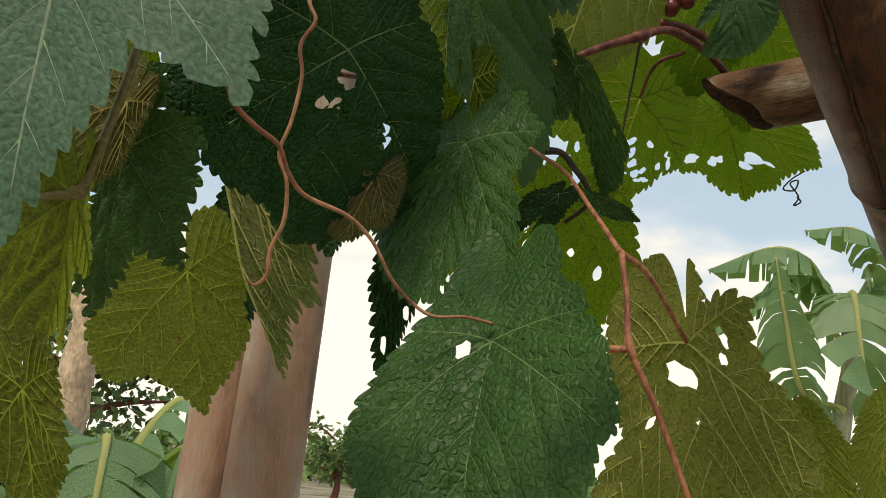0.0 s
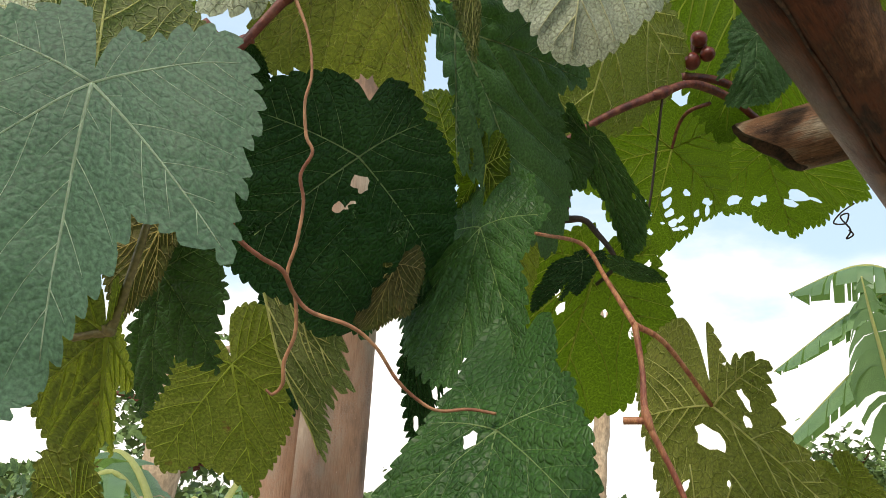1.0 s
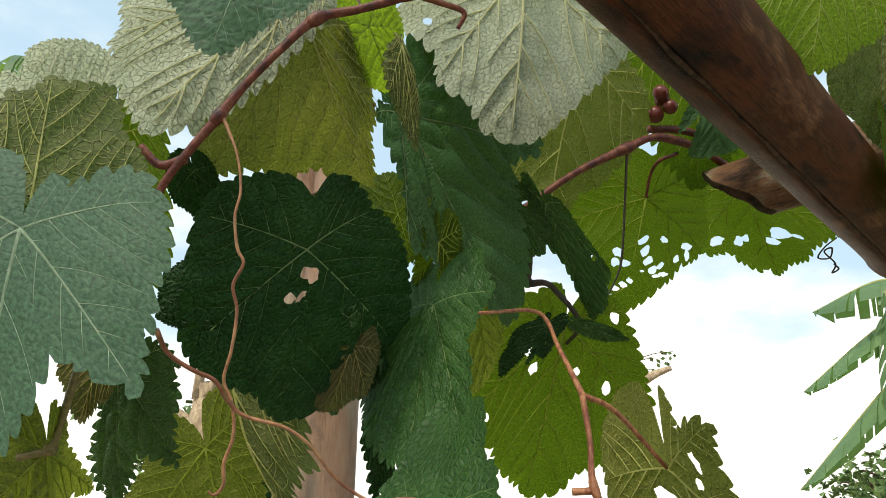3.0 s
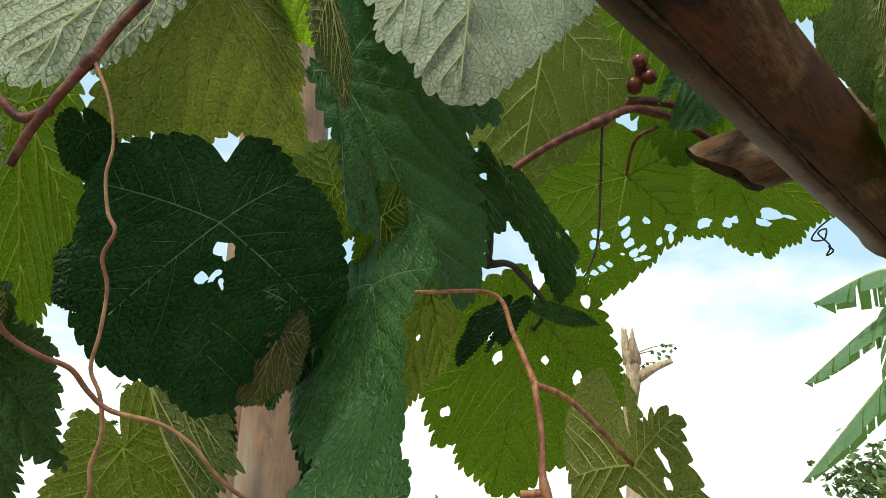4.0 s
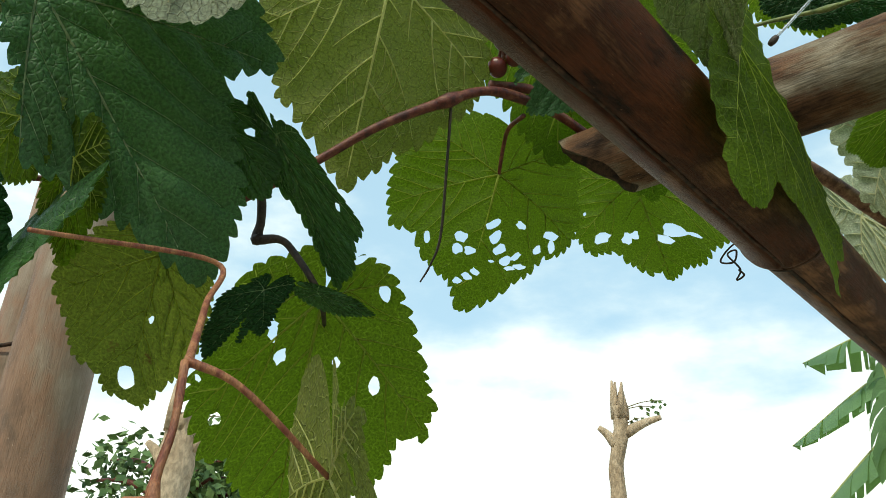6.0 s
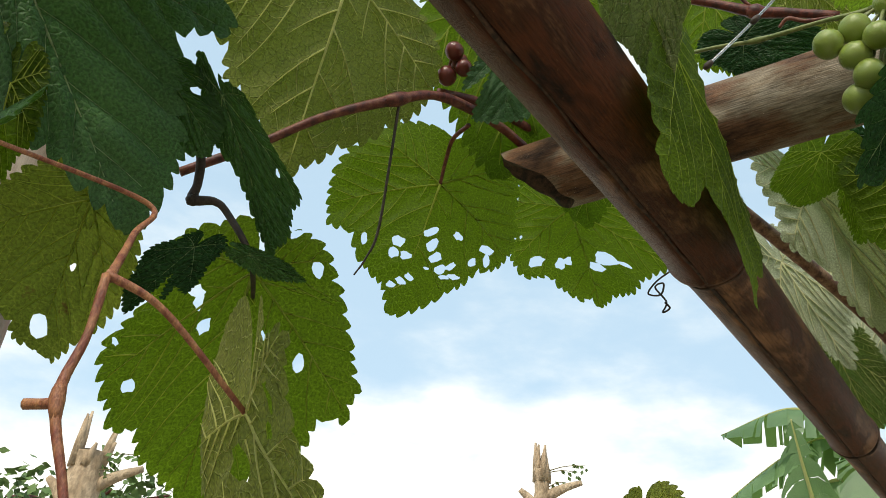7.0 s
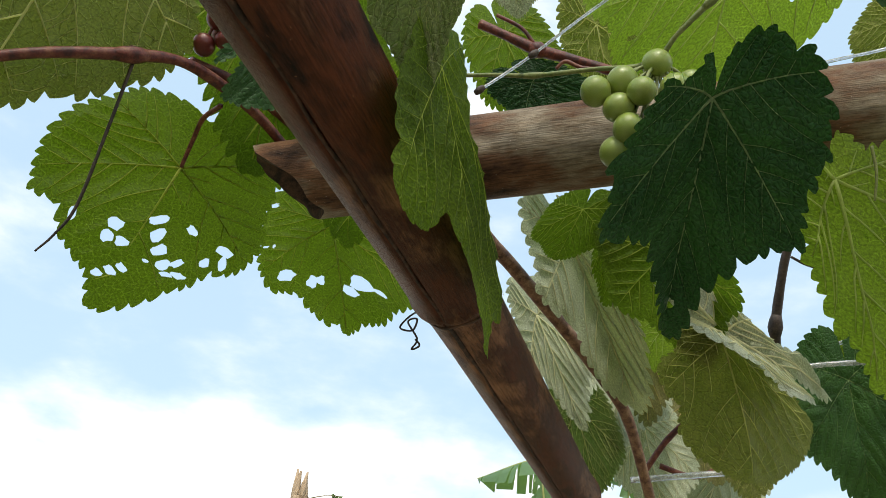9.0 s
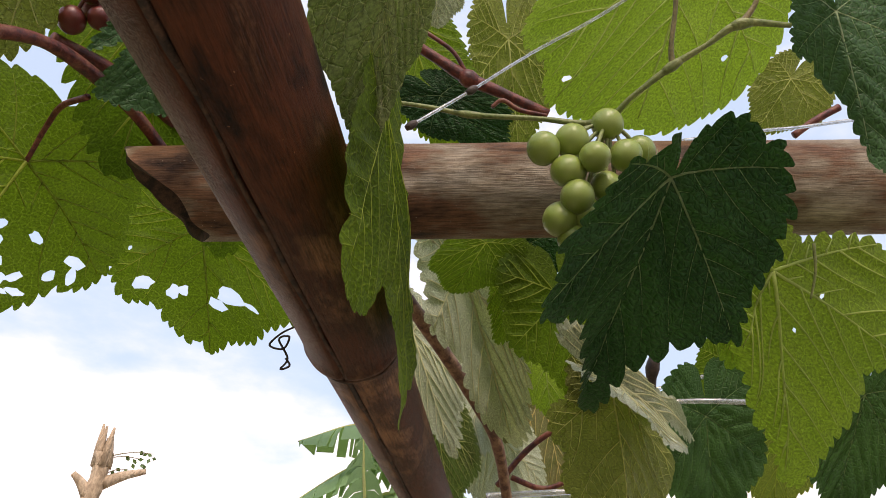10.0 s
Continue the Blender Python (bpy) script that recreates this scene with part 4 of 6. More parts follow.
leaf("thin", (0.1636, 0.7139, 1.8851), (0.1342, 0.7326, 1.7629), (0.0676, 0.6980, 1.8498), (0.2341, 0.7766, 1.8439), "bright green backlit vine leaf riddled with holes", lobe=0.35, base=1.05, holes=[(0.31, 0.565, 0.032), (0.114, 0.496, 0.043), (0.117, 0.581, 0.036), (0.045, 0.571, 0.033), (-0.048, 0.358, 0.041), (-0.082, 0.447, 0.041), (-0.125, 0.532, 0.04), (-0.18, 0.602, 0.037), (-0.221, 0.651, 0.024), (-0.238, 0.562, 0.031), (-0.274, 0.63, 0.031), (0.056, 0.789, 0.026), (0.013, 0.744, 0.029), (-0.025, 0.704, 0.026), (-0.216, 0.334, 0.028), (-0.36, 0.49, 0.032), (-0.42, 0.371, 0.041), (-0.445, 0.448, 0.037), (-0.1, 0.616, 0.013)], profile=((-165, 0.5), (-149, 0.63), (-133, 0.7), (-109, 0.52), (-84, 0.52), (-73, 0.61), (-51, 0.71), (-42, 0.71), (-37, 0.67), (-25, 0.77), (-21, 0.78), (-11, 0.9), (-2, 0.99), (2, 0.96), (6, 0.82), (14, 0.79), (26, 0.75), (36, 0.66), (44, 0.76), (52, 0.72), (68, 0.66), (79, 0.63), (112, 0.51), (129, 0.52), (165, 0.44), (180, 0.38)))
leaf("thin", (0.2927, 0.8332, 1.9408), (0.3300, 0.8564, 1.8387), (0.2349, 0.8551, 1.8844), (0.4147, 0.8564, 1.8843), "bright green backlit vine leaf with a row of holes", lobe=0.1, base=1.0, holes=[(0.391, 0.448, 0.059), (0.205, 0.502, 0.049), (0.145, 0.497, 0.039), (-0.06, 0.567, 0.049), (-0.131, 0.465, 0.075), (-0.237, 0.47, 0.03), (0.419, -0.191, 0.031), (0.522, 0.193, 0.015), (0.462, 0.188, 0.015)], profile=((-172, 0.2), (-150, 0.45), (-125, 0.55), (-100, 0.6), (-80, 0.66), (-62, 0.72), (-52, 0.66), (-44, 0.64), (-28, 0.67), (-17, 0.79), (-7, 0.83), (0, 0.99), (3, 0.86), (8, 0.9), (15, 0.83), (28, 0.68), (43, 0.78), (56, 0.71), (71, 0.6), (97, 0.51), (128, 0.5), (150, 0.45), (172, 0.2)))
leaf("under", (0.0945, 0.5456, 1.9613), (0.0646, 0.5916, 1.8059), (-0.0037, 0.5304, 1.9048), (0.1663, 0.6211, 1.9139), "large vine leaf seen from its veined yellow-green underside", lobe=0.25, base=1.0, green=1, profile=((-160, 0.26), (-140, 0.28), (-119, 0.3), (-86, 0.35), (-72, 0.53), (-64, 0.63), (-52, 0.72), (-41, 0.76), (-31, 0.76), (-22, 0.82), (-13, 0.82), (-10, 0.89), (-4, 0.93), (-1, 1.01), (3, 0.95), (12, 0.83), (19, 0.81), (24, 0.75), (30, 0.78), (39, 0.67), (48, 0.71), (58, 0.71), (69, 0.54), (80, 0.39), (100, 0.36), (120, 0.34), (140, 0.31), (160, 0.27), (180, 0.03)))
leaf("pale", (0.0552, 0.3682, 1.9030), (0.0494, 0.3500, 1.7615), (-0.0101, 0.3538, 1.8287), (0.1191, 0.4005, 1.8482), "silvery vine leaf underside lit by the sky", lobe=0.15, teeth=0.02, holes=[(0.590, 0.195, 0.028)], profile=((-160, 0.38), (-140, 0.39), (-120, 0.39), (-88, 0.34), (-75, 0.55), (-69, 0.75), (-45, 0.72), (-35, 0.75), (-26, 0.78), (-13, 0.88), (-6, 0.93), (3, 0.92), (14, 0.86), (22, 0.76), (41, 0.75), (51, 0.65), (66, 0.69), (85, 0.82), (90, 0.75), (120, 0.64), (140, 0.55), (160, 0.45), (180, 0.04)))
leaf("under", (-0.0566, 0.2742, 1.7900), (-0.0404, 0.3584, 1.7352), (-0.1168, 0.3018, 1.7220), (-0.0354, 0.3365, 1.7735), "yellow-brown vine leaf underside, sunlit through", lobe=0.3, base=0.5, olive=1, profile=((-160, 0.37), (-140, 0.44), (-120, 0.51), (-107, 0.54), (-102, 0.79), (-98, 0.8), (-93, 0.81), (-73, 0.8), (-60, 0.78), (-37, 0.71), (-8, 1.04), (3, 0.92), (15, 0.74), (24, 0.75), (39, 0.68), (52, 0.75), (66, 0.67), (75, 0.53), (80, 0.34), (100, 0.34), (120, 0.35), (140, 0.35), (160, 0.33), (180, 0.04)))
leaf("pale", (-0.0606, 0.2486, 1.7982), (-0.1200, 0.2292, 1.7115), (-0.1429, 0.2422, 1.7794), (-0.0659, 0.2519, 1.7323), "silvery grey underside of a vine leaf", lobe=0.2, profile=((-160, 0.3), (-140, 0.34), (-120, 0.37), (-100, 0.39), (-80, 0.41), (-67, 0.44), (-47, 0.55), (-29, 0.71), (-14, 0.85), (1, 0.95), (14, 0.87), (32, 0.79), (50, 0.82), (62, 0.78), (75, 0.87), (84, 0.77), (100, 0.39), (120, 0.38), (140, 0.35), (160, 0.31), (180, 0.03)))
leaf("under", (-0.1198, 0.1805, 1.6420), (-0.1261, 0.1850, 1.7108), (-0.0969, 0.2166, 1.6845), (-0.1388, 0.1663, 1.6645), "green vine leaf underside standing upright", lobe=0.2, base=0.7, profile=((-160, 0.43), (-140, 0.48), (-120, 0.52), (-100, 0.53), (-80, 0.56), (-51, 0.62), (-37, 0.77), (-29, 0.88), (-22, 0.99), (-11, 0.91), (1, 1.08), (5, 1.02), (18, 1.11), (25, 1.0), (31, 0.81), (53, 0.73), (80, 0.63), (100, 0.59), (120, 0.56), (140, 0.51), (160, 0.44), (180, 0.05)))
leaf("top", (-0.1202, 0.2910, 1.7203), (-0.1192, 0.3107, 1.6983), (-0.1315, 0.2949, 1.7055), (-0.1094, 0.3076, 1.7104), "small vine leaf coloured dark for shade", lobe=0.2, dark=1)
leaf("pale", (-0.2211, 0.3065, 1.7484), (-0.2669, 0.2830, 1.7609), (-0.2242, 0.2992, 1.8208), (-0.2410, 0.2846, 1.7127), "pale silvery underside of a vine leaf", lobe=0.3, profile=((-160, 0.23), (-140, 0.21), (-117, 0.12), (-100, 0.23), (-80, 0.3), (-60, 0.39), (-34, 0.5), (-28, 0.82), (1, 1.1), (7, 0.94), (24, 0.91), (27, 0.69), (34, 0.89), (59, 0.73), (80, 0.68), (97, 0.65), (124, 0.62), (151, 0.35), (180, 0.03)))
leaf("top", (-0.0063, 0.1052, 1.6882), (-0.0179, 0.1051, 1.6559), (-0.0331, 0.1046, 1.6784), (0.0093, 0.1047, 1.6685), "blue-green vine leaf with a brown edge", lobe=0.2, sheen_tint=1)
leaf("thin", (0.3211, 0.4924, 1.8386), (0.3913, 0.5667, 1.7062), (0.3103, 0.4658, 1.7429), (0.3877, 0.5777, 1.8345), "long green vine leaf hanging over the bamboo beam", lobe=1.1, base=0.3, teeth=0.008, veins=0.22, profile=((-160, 0.21), (-129, 0.3), (-105, 0.54), (-89, 0.47), (-60, 0.39), (-49, 0.77), (-44, 0.92), (-37, 0.99), (-26, 1.04), (-23, 0.95), (-18, 1.0), (-14, 1.07), (-4, 0.66), (19, 0.5), (25, 0.56), (35, 0.68), (45, 0.75), (51, 0.77), (57, 0.74), (60, 0.61), (72, 0.47), (92, 0.27), (120, 0.22), (150, 0.15), (180, 0.02)))
leaf("under", (0.294, 0.4359, 1.8845), (0.3153, 0.4983, 1.8181), (0.323, 0.4608, 1.8619), (0.2772, 0.484, 1.8539), "grey-green vine leaf turned over the bamboo beam", lobe=0.3, base=1.1, teeth=0.008, veins=0.35)
leaf("thin", (0.2140, 0.6162, 2.0762), (0.2190, 0.6826, 1.8823), (0.1443, 0.6445, 1.9653), (0.3003, 0.6619, 1.9753), "backlit green vine leaf behind the beam", lobe=0.2)
leaf("thin", (-0.2197, 0.3600, 1.7849), (-0.2187, 0.3905, 1.6497), (-0.2641, 0.3621, 1.7039), (-0.1854, 0.3855, 1.7054), "shaded green vine leaf behind others", lobe=0.2, olive=0.4)
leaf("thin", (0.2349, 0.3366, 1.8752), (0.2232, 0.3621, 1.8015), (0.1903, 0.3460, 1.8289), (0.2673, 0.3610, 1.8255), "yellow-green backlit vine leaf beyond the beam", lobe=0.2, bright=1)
leaf("under", (0.2195, 0.2469, 1.7397), (0.2170, 0.2719, 1.6878), (0.2069, 0.2615, 1.7106), (0.2255, 0.2644, 1.7107), "pale grey-green leaf hanging over the beam", lobe=0.2, profile=((-160, 0.47), (-140, 0.55), (-120, 0.62), (-100, 0.67), (-80, 0.74), (-67, 0.81), (-47, 0.75), (-39, 0.85), (-25, 0.96), (-7, 0.85), (12, 0.76), (22, 0.5), (40, 0.49), (60, 0.49), (80, 0.48), (100, 0.47), (120, 0.48), (140, 0.46), (160, 0.43), (180, 0.05)))
leaf("top", (0.4668, 0.4608, 1.8377), (0.4990, 0.5800, 1.7490), (0.4239, 0.5182, 1.7699), (0.5316, 0.4944, 1.7732), "dark green sharply lobed vine leaf in front of grapes", lobe=1.1, base=0.75, base_l=0.95, hook=0.5, dark=0.9, teeth=0.026, holes=[(-0.017, 0.849, 0.023)], profile=((-164, 0.19), (-146, 0.34), (-136, 0.42), (-126, 0.43), (-121, 0.54), (-112, 0.58), (-105, 0.59), (-100, 0.64), (-90, 0.62), (-85, 0.68), (-80, 0.62), (-76, 0.66), (-70, 0.61), (-59, 0.73), (-56, 0.77), (-52, 0.66), (-33, 0.64), (-20, 0.71), (-12, 0.81), (-6, 1.05), (2, 0.95), (9, 0.76), (23, 0.58), (40, 0.61), (52, 0.73), (58, 0.67), (65, 0.57), (71, 0.61), (79, 0.49), (95, 0.37), (105, 0.33), (117, 0.17), (140, 0.18), (160, 0.18), (180, 0.02)))
leaf("pale", (0.5172, 0.7704, 1.9429), (0.6150, 0.8227, 1.8042), (0.4920, 0.7750, 1.8700), (0.5916, 0.7611, 1.8579), "silvery vine leaf underside behind the beam", lobe=0.3, profile=((-160, 0.32), (-140, 0.36), (-120, 0.38), (-94, 0.4), (-74, 0.54), (-57, 0.62), (-48, 0.7), (-35, 0.75), (-4, 1.0), (17, 0.92), (29, 0.75), (32, 0.61), (54, 0.69), (61, 0.66), (69, 0.51), (100, 0.45), (120, 0.42), (140, 0.38), (160, 0.33), (180, 0.03)))
leaf("thin", (0.5641, 0.6798, 1.8901), (0.6122, 0.7037, 1.8090), (0.5323, 0.7053, 1.8459), (0.6269, 0.6706, 1.8543), "green backlit vine leaf behind another", lobe=0.5)
leaf("thin", (0.5270, 0.6984, 1.9176), (0.5346, 0.7332, 1.8585), (0.5171, 0.7208, 1.8868), (0.5549, 0.7150, 1.8774), "small green vine leaf with holes", lobe=0.3, holes=[(-0.009, 0.531, 0.076)])
leaf("pale", (0.5421, 0.9225, 1.9423), (0.5832, 0.8941, 1.8118), (0.5386, 0.9319, 1.8902), (0.5927, 0.8956, 1.8825), "pale vine leaf underside behind the beam", lobe=0.3)
leaf("under", (0.6228, 0.6986, 1.8312), (0.6777, 0.7398, 1.7327), (0.5734, 0.7287, 1.7884), (0.7550, 0.7720, 1.8060), "backlit green vine leaf, its edge folded", lobe=0.15, base=0.6, teeth=0.02, green=1.0, holes=[(-0.392, 0.201, 0.024)], profile=((-160, 0.25), (-140, 0.28), (-120, 0.31), (-100, 0.32), (-85, 0.34), (-75, 0.53), (-67, 0.7), (-63, 0.83), (-42, 0.88), (-22, 0.95), (-5, 1.03), (10, 1.02), (24, 0.93), (33, 0.82), (37, 0.66), (49, 0.64), (66, 0.52), (71, 0.34), (100, 0.31), (120, 0.3), (140, 0.28), (160, 0.25), (180, 0.03)))
leaf("pale", (0.6226, 0.6953, 1.8366), (0.8054, 0.7582, 1.8255), (0.6454, 0.6590, 1.7859), (0.6597, 0.6914, 1.8633), "folded cream edge of a drying vine leaf", lobe=0.1, base=0.3, profile=((-160, 0.36), (-140, 0.42), (-120, 0.48), (-100, 0.51), (-80, 0.57), (-56, 0.66), (-44, 0.65), (-29, 1.03), (-18, 1.11), (-10, 0.81), (-4, 0.51), (30, 0.81), (50, 0.77), (54, 0.45), (72, 0.37), (100, 0.36), (120, 0.37), (140, 0.35), (160, 0.33), (180, 0.04)))
leaf("top", (0.8363, 0.7993, 1.8764), (0.8756, 0.8377, 1.7573), (0.8007, 0.8302, 1.8061), (0.8976, 0.7820, 1.8349), "blue-green vine leaf in the shade", lobe=0.3)
leaf("thin", (0.8829, 0.8080, 1.9561), (0.8925, 0.8395, 1.9014), (0.8609, 0.8336, 1.9264), (0.9249, 0.8136, 1.9265), "small backlit vine leaf by the wires", lobe=0.3)
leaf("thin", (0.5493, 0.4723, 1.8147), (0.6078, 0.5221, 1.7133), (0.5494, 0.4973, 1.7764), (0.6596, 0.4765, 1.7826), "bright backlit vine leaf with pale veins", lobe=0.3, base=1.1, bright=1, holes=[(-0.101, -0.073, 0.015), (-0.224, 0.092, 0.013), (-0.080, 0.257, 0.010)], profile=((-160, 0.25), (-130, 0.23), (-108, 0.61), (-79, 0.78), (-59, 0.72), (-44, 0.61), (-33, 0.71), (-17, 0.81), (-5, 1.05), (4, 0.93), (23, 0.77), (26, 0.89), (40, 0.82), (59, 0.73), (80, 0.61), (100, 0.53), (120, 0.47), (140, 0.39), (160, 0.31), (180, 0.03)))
leaf("top", (0.7977, 0.5945, 1.8326), (0.8063, 0.6480, 1.7445), (0.7745, 0.6416, 1.7788), (0.8440, 0.6062, 1.7791), "green vine leaf low behind others", lobe=0.3)
leaf("thin", (0.5232, 0.4678, 2.0595), (0.5210, 0.5367, 1.9362), (0.4322, 0.5417, 1.9575), (0.6231, 0.4788, 2.0250), "yellow-green vine leaf, sun glow put into its colour", lobe=0.15, teeth=0.02, bright=1, holes=[(0.391, 0.523, 0.019), (-0.304, 0.516, 0.014)], profile=((-160, 0.43), (-140, 0.48), (-120, 0.51), (-100, 0.52), (-75, 0.56), (-61, 0.64), (-52, 0.71), (-39, 0.79), (-31, 0.84), (-19, 0.89), (-7, 0.96), (6, 0.89), (25, 0.79), (36, 0.76), (51, 0.65), (72, 0.69), (84, 0.64), (99, 0.59), (120, 0.56), (140, 0.5), (160, 0.44), (180, 0.05)))
leaf("top", (0.5236, 0.3879, 1.9236), (0.5534, 0.4041, 1.8362), (0.5261, 0.4187, 1.9142), (0.5855, 0.3694, 1.9040), "dark green vine leaf with a folded edge", lobe=0.5, sheen_tint=0.5, profile=((-160, 0.22), (-148, 0.23), (-120, 0.35), (-89, 0.49), (-60, 0.57), (-40, 0.61), (-20, 0.68), (-3, 0.95), (4, 0.8), (15, 0.58), (37, 0.59), (45, 0.52), (58, 0.65), (78, 0.47), (100, 0.41), (120, 0.37), (140, 0.32), (160, 0.26), (180, 0.03)))
leaf("top", (0.2194, 0.5889, 1.9392), (0.2185, 0.6104, 1.8754), (0.1788, 0.5958, 1.9028), (0.2567, 0.6045, 1.9078), "small mid-green vine leaf behind the beam", lobe=0.2, sheen_tint=0.5, veins=0.7, profile=((-160, 0.39), (-140, 0.46), (-120, 0.53), (-100, 0.57), (-80, 0.63), (-60, 0.72), (-40, 0.78), (-27, 0.84), (-17, 0.9), (6, 0.97), (24, 0.95), (30, 0.31), (43, 0.76), (53, 0.59), (63, 0.4), (80, 0.39), (100, 0.39), (120, 0.4), (140, 0.39), (160, 0.36), (180, 0.04)))
leaf("thin", (0.4109, 0.6891, 2.1056), (0.4617, 0.6983, 2.0128), (0.4049, 0.7096, 2.0393), (0.4752, 0.6771, 2.0742), "green vine leaf with orange spots", lobe=0.3, olive=0.4)
leaf("under", (0.5013, 0.6727, 2.1401), (0.5401, 0.7113, 2.0513), (0.4854, 0.7059, 2.1017), (0.5569, 0.6699, 2.1015), "vine leaf underside with pale veins", lobe=0.3, green=0.6)
leaf("top", (0.4406, 0.6845, 2.0501), (0.5008, 0.6783, 2.0131), (0.4418, 0.7035, 2.0201), (0.4982, 0.6614, 2.0408), "dark vine leaf above the cross beam", lobe=0.3, dark=1)
leaf("under", (0.7450, 0.5608, 2.1226), (0.7314, 0.5974, 2.0773), (0.7154, 0.5832, 2.1114), (0.7805, 0.5660, 2.0874), "vine leaf underside above the cross beam", lobe=0.2, green=0.6)
leaf("pale", (0.3905, 0.6062, 2.0895), (0.4035, 0.6215, 2.0560), (0.3832, 0.6229, 2.0695), (0.4162, 0.6049, 2.0716), "silvery leaf tip against the sky", lobe=0.2)
leaf("thin", (0.4934, 0.6896, 1.9224), (0.4811, 0.7201, 1.8853), (0.4585, 0.7193, 1.9040), (0.5186, 0.6943, 1.8957), "green vine leaf under the cross beam", lobe=0.3)
leaf("top", (0.5353, 0.6863, 1.9347), (0.5516, 0.7019, 1.8983), (0.5213, 0.7076, 1.9131), (0.5656, 0.6806, 1.9200), "dark vine leaf under the cross beam", lobe=0.3, dark=1)
leaf("under", (-0.0136, 0.3090, 1.8032), (-0.0051, 0.3314, 1.7485), (-0.0198, 0.3129, 1.7763), (-0.0046, 0.3261, 1.7765), "grey-green vine leaf folded lengthwise", lobe=0.2, base=0.3)
leaf("thin", (-0.0298, 0.3874, 1.7333), (-0.0701, 0.3873, 1.7447), (-0.0401, 0.3854, 1.7624), (-0.0476, 0.3944, 1.7077), "backlit green vine leaf behind others", lobe=0.2)
leaf("thin", (-0.0605, 0.4132, 1.7393), (-0.0652, 0.3995, 1.7720), (-0.0287, 0.4081, 1.7657), (-0.0908, 0.4012, 1.7567), "backlit green vine leaf behind others", lobe=0.2)
leaf("thin", (-0.0320, 0.3016, 1.8139), (-0.0220, 0.3353, 1.7879), (-0.0525, 0.3069, 1.7916), (-0.0141, 0.3141, 1.8175), "yellow-green backlit vine leaf", lobe=0.2, bright=0.6)
leaf("pale", (0.7707, 1.1488, 2.0377), (0.7176, 1.0965, 1.8812), (0.6975, 1.1286, 1.9469), (0.7972, 1.0830, 1.9395), "pale drying vine leaf lower on the trellis", lobe=0.3)
leaf("dry", (0.9148, 1.2086, 2.0335), (0.9021, 1.1374, 1.8746), (0.8589, 1.1897, 1.9272), (0.9632, 1.1327, 1.9337), "yellow drying vine leaf lower on the trellis", lobe=0.3)
leaf("dry", (0.7320, 0.9864, 2.0381), (0.7787, 1.0162, 1.9566), (0.7164, 1.0290, 1.9852), (0.8006, 0.9830, 1.9904), "yellow-brown vine leaf behind the woody cane", lobe=0.3)
leaf("pale", (0.6388, 1.0124, 1.9912), (0.6042, 0.9625, 1.8564), (0.5978, 1.0063, 1.9133), (0.6474, 0.9792, 1.9165), "pale green vine leaf behind the beam", lobe=0.2)
leaf("under", (0.6662, 1.0991, 1.9170), (0.7192, 1.1383, 1.8163), (0.6657, 1.1378, 1.8585), (0.7369, 1.0988, 1.8629), "grey-green vine leaf low behind the beam", lobe=0.2)
leaf("pale", (1.0054, 1.2573, 1.9685), (0.9141, 1.2114, 1.8318), (0.9095, 1.2496, 1.8959), (1.0233, 1.1975, 1.8874), "cream-coloured dry vine leaf low down", lobe=0.2)
leaf("thin", (1.0273, 0.8622, 1.9006), (1.0491, 0.9070, 1.8155), (1.0064, 0.9061, 1.8499), (1.0802, 0.8657, 1.8545), "olive vine leaf low on the trellis", lobe=0.3, olive=1)
leaf("thin", (0.6804, 0.5901, 1.9436), (0.7145, 0.6445, 1.8482), (0.6662, 0.6247, 1.8948), (0.7484, 0.6096, 1.8911), "green backlit vine leaf under the cross beam", lobe=0.3)
leaf("dry", (0.7221, 1.0046, 2.0180), (0.7266, 1.0154, 1.8792), (0.6978, 1.0387, 1.9451), (0.7708, 0.9988, 1.9497), "tan drying vine leaf behind the woody cane", lobe=0.3)
leaf("pale", (0.8062, 1.1701, 1.9383), (0.8221, 1.1544, 1.8114), (0.7774, 1.2056, 1.8668), (0.8772, 1.1510, 1.8730), "bleached dry vine leaf low on the trellis", lobe=0.2)
leaf("thin", (0.7169, 0.9276, 1.9810), (0.7413, 0.9469, 1.8931), (0.6946, 0.9672, 1.9378), (0.7602, 0.9098, 1.9352), "yellow-green vine leaf between dry ones", lobe=0.3, bright=1)
leaf("under", (0.8388, 0.9573, 1.9012), (0.8383, 0.9867, 1.7973), (0.8075, 1.0108, 1.8436), (0.8855, 0.9450, 1.8442), "olive tan vine leaf low on the trellis", lobe=0.3, olive=1)
leaf("thin", (0.9142, 0.7833, 2.0092), (0.9058, 0.8160, 1.9263), (0.8788, 0.8372, 1.9544), (0.9643, 0.7866, 1.9656), "backlit vine leaf behind the wires", lobe=0.3)
leaf("thin", (-0.1338, 0.2429, 1.5097), (-0.1254, 0.2561, 1.4643), (-0.1458, 0.2488, 1.4879), (-0.1189, 0.2497, 1.4873), "olive vine leaf hanging low", lobe=0.3, olive=1)
leaf("thin", (-0.0047, 0.3986, 1.7169), (-0.0096, 0.414, 1.6697), (-0.0219, 0.4055, 1.6905), (0.0074, 0.4084, 1.6946), "small green backlit vine leaf between dark ones", lobe=0.2, holes=[(0.1, 0.3, 0.09)])
leaf("top", (-0.1581, 0.5111, 1.6433), (-0.1479, 0.5257, 1.5669), (-0.1664, 0.5003, 1.6018), (-0.1405, 0.5384, 1.6056), "vine leaf beside the post, coloured dark for shade", lobe=0.3, dark=1)
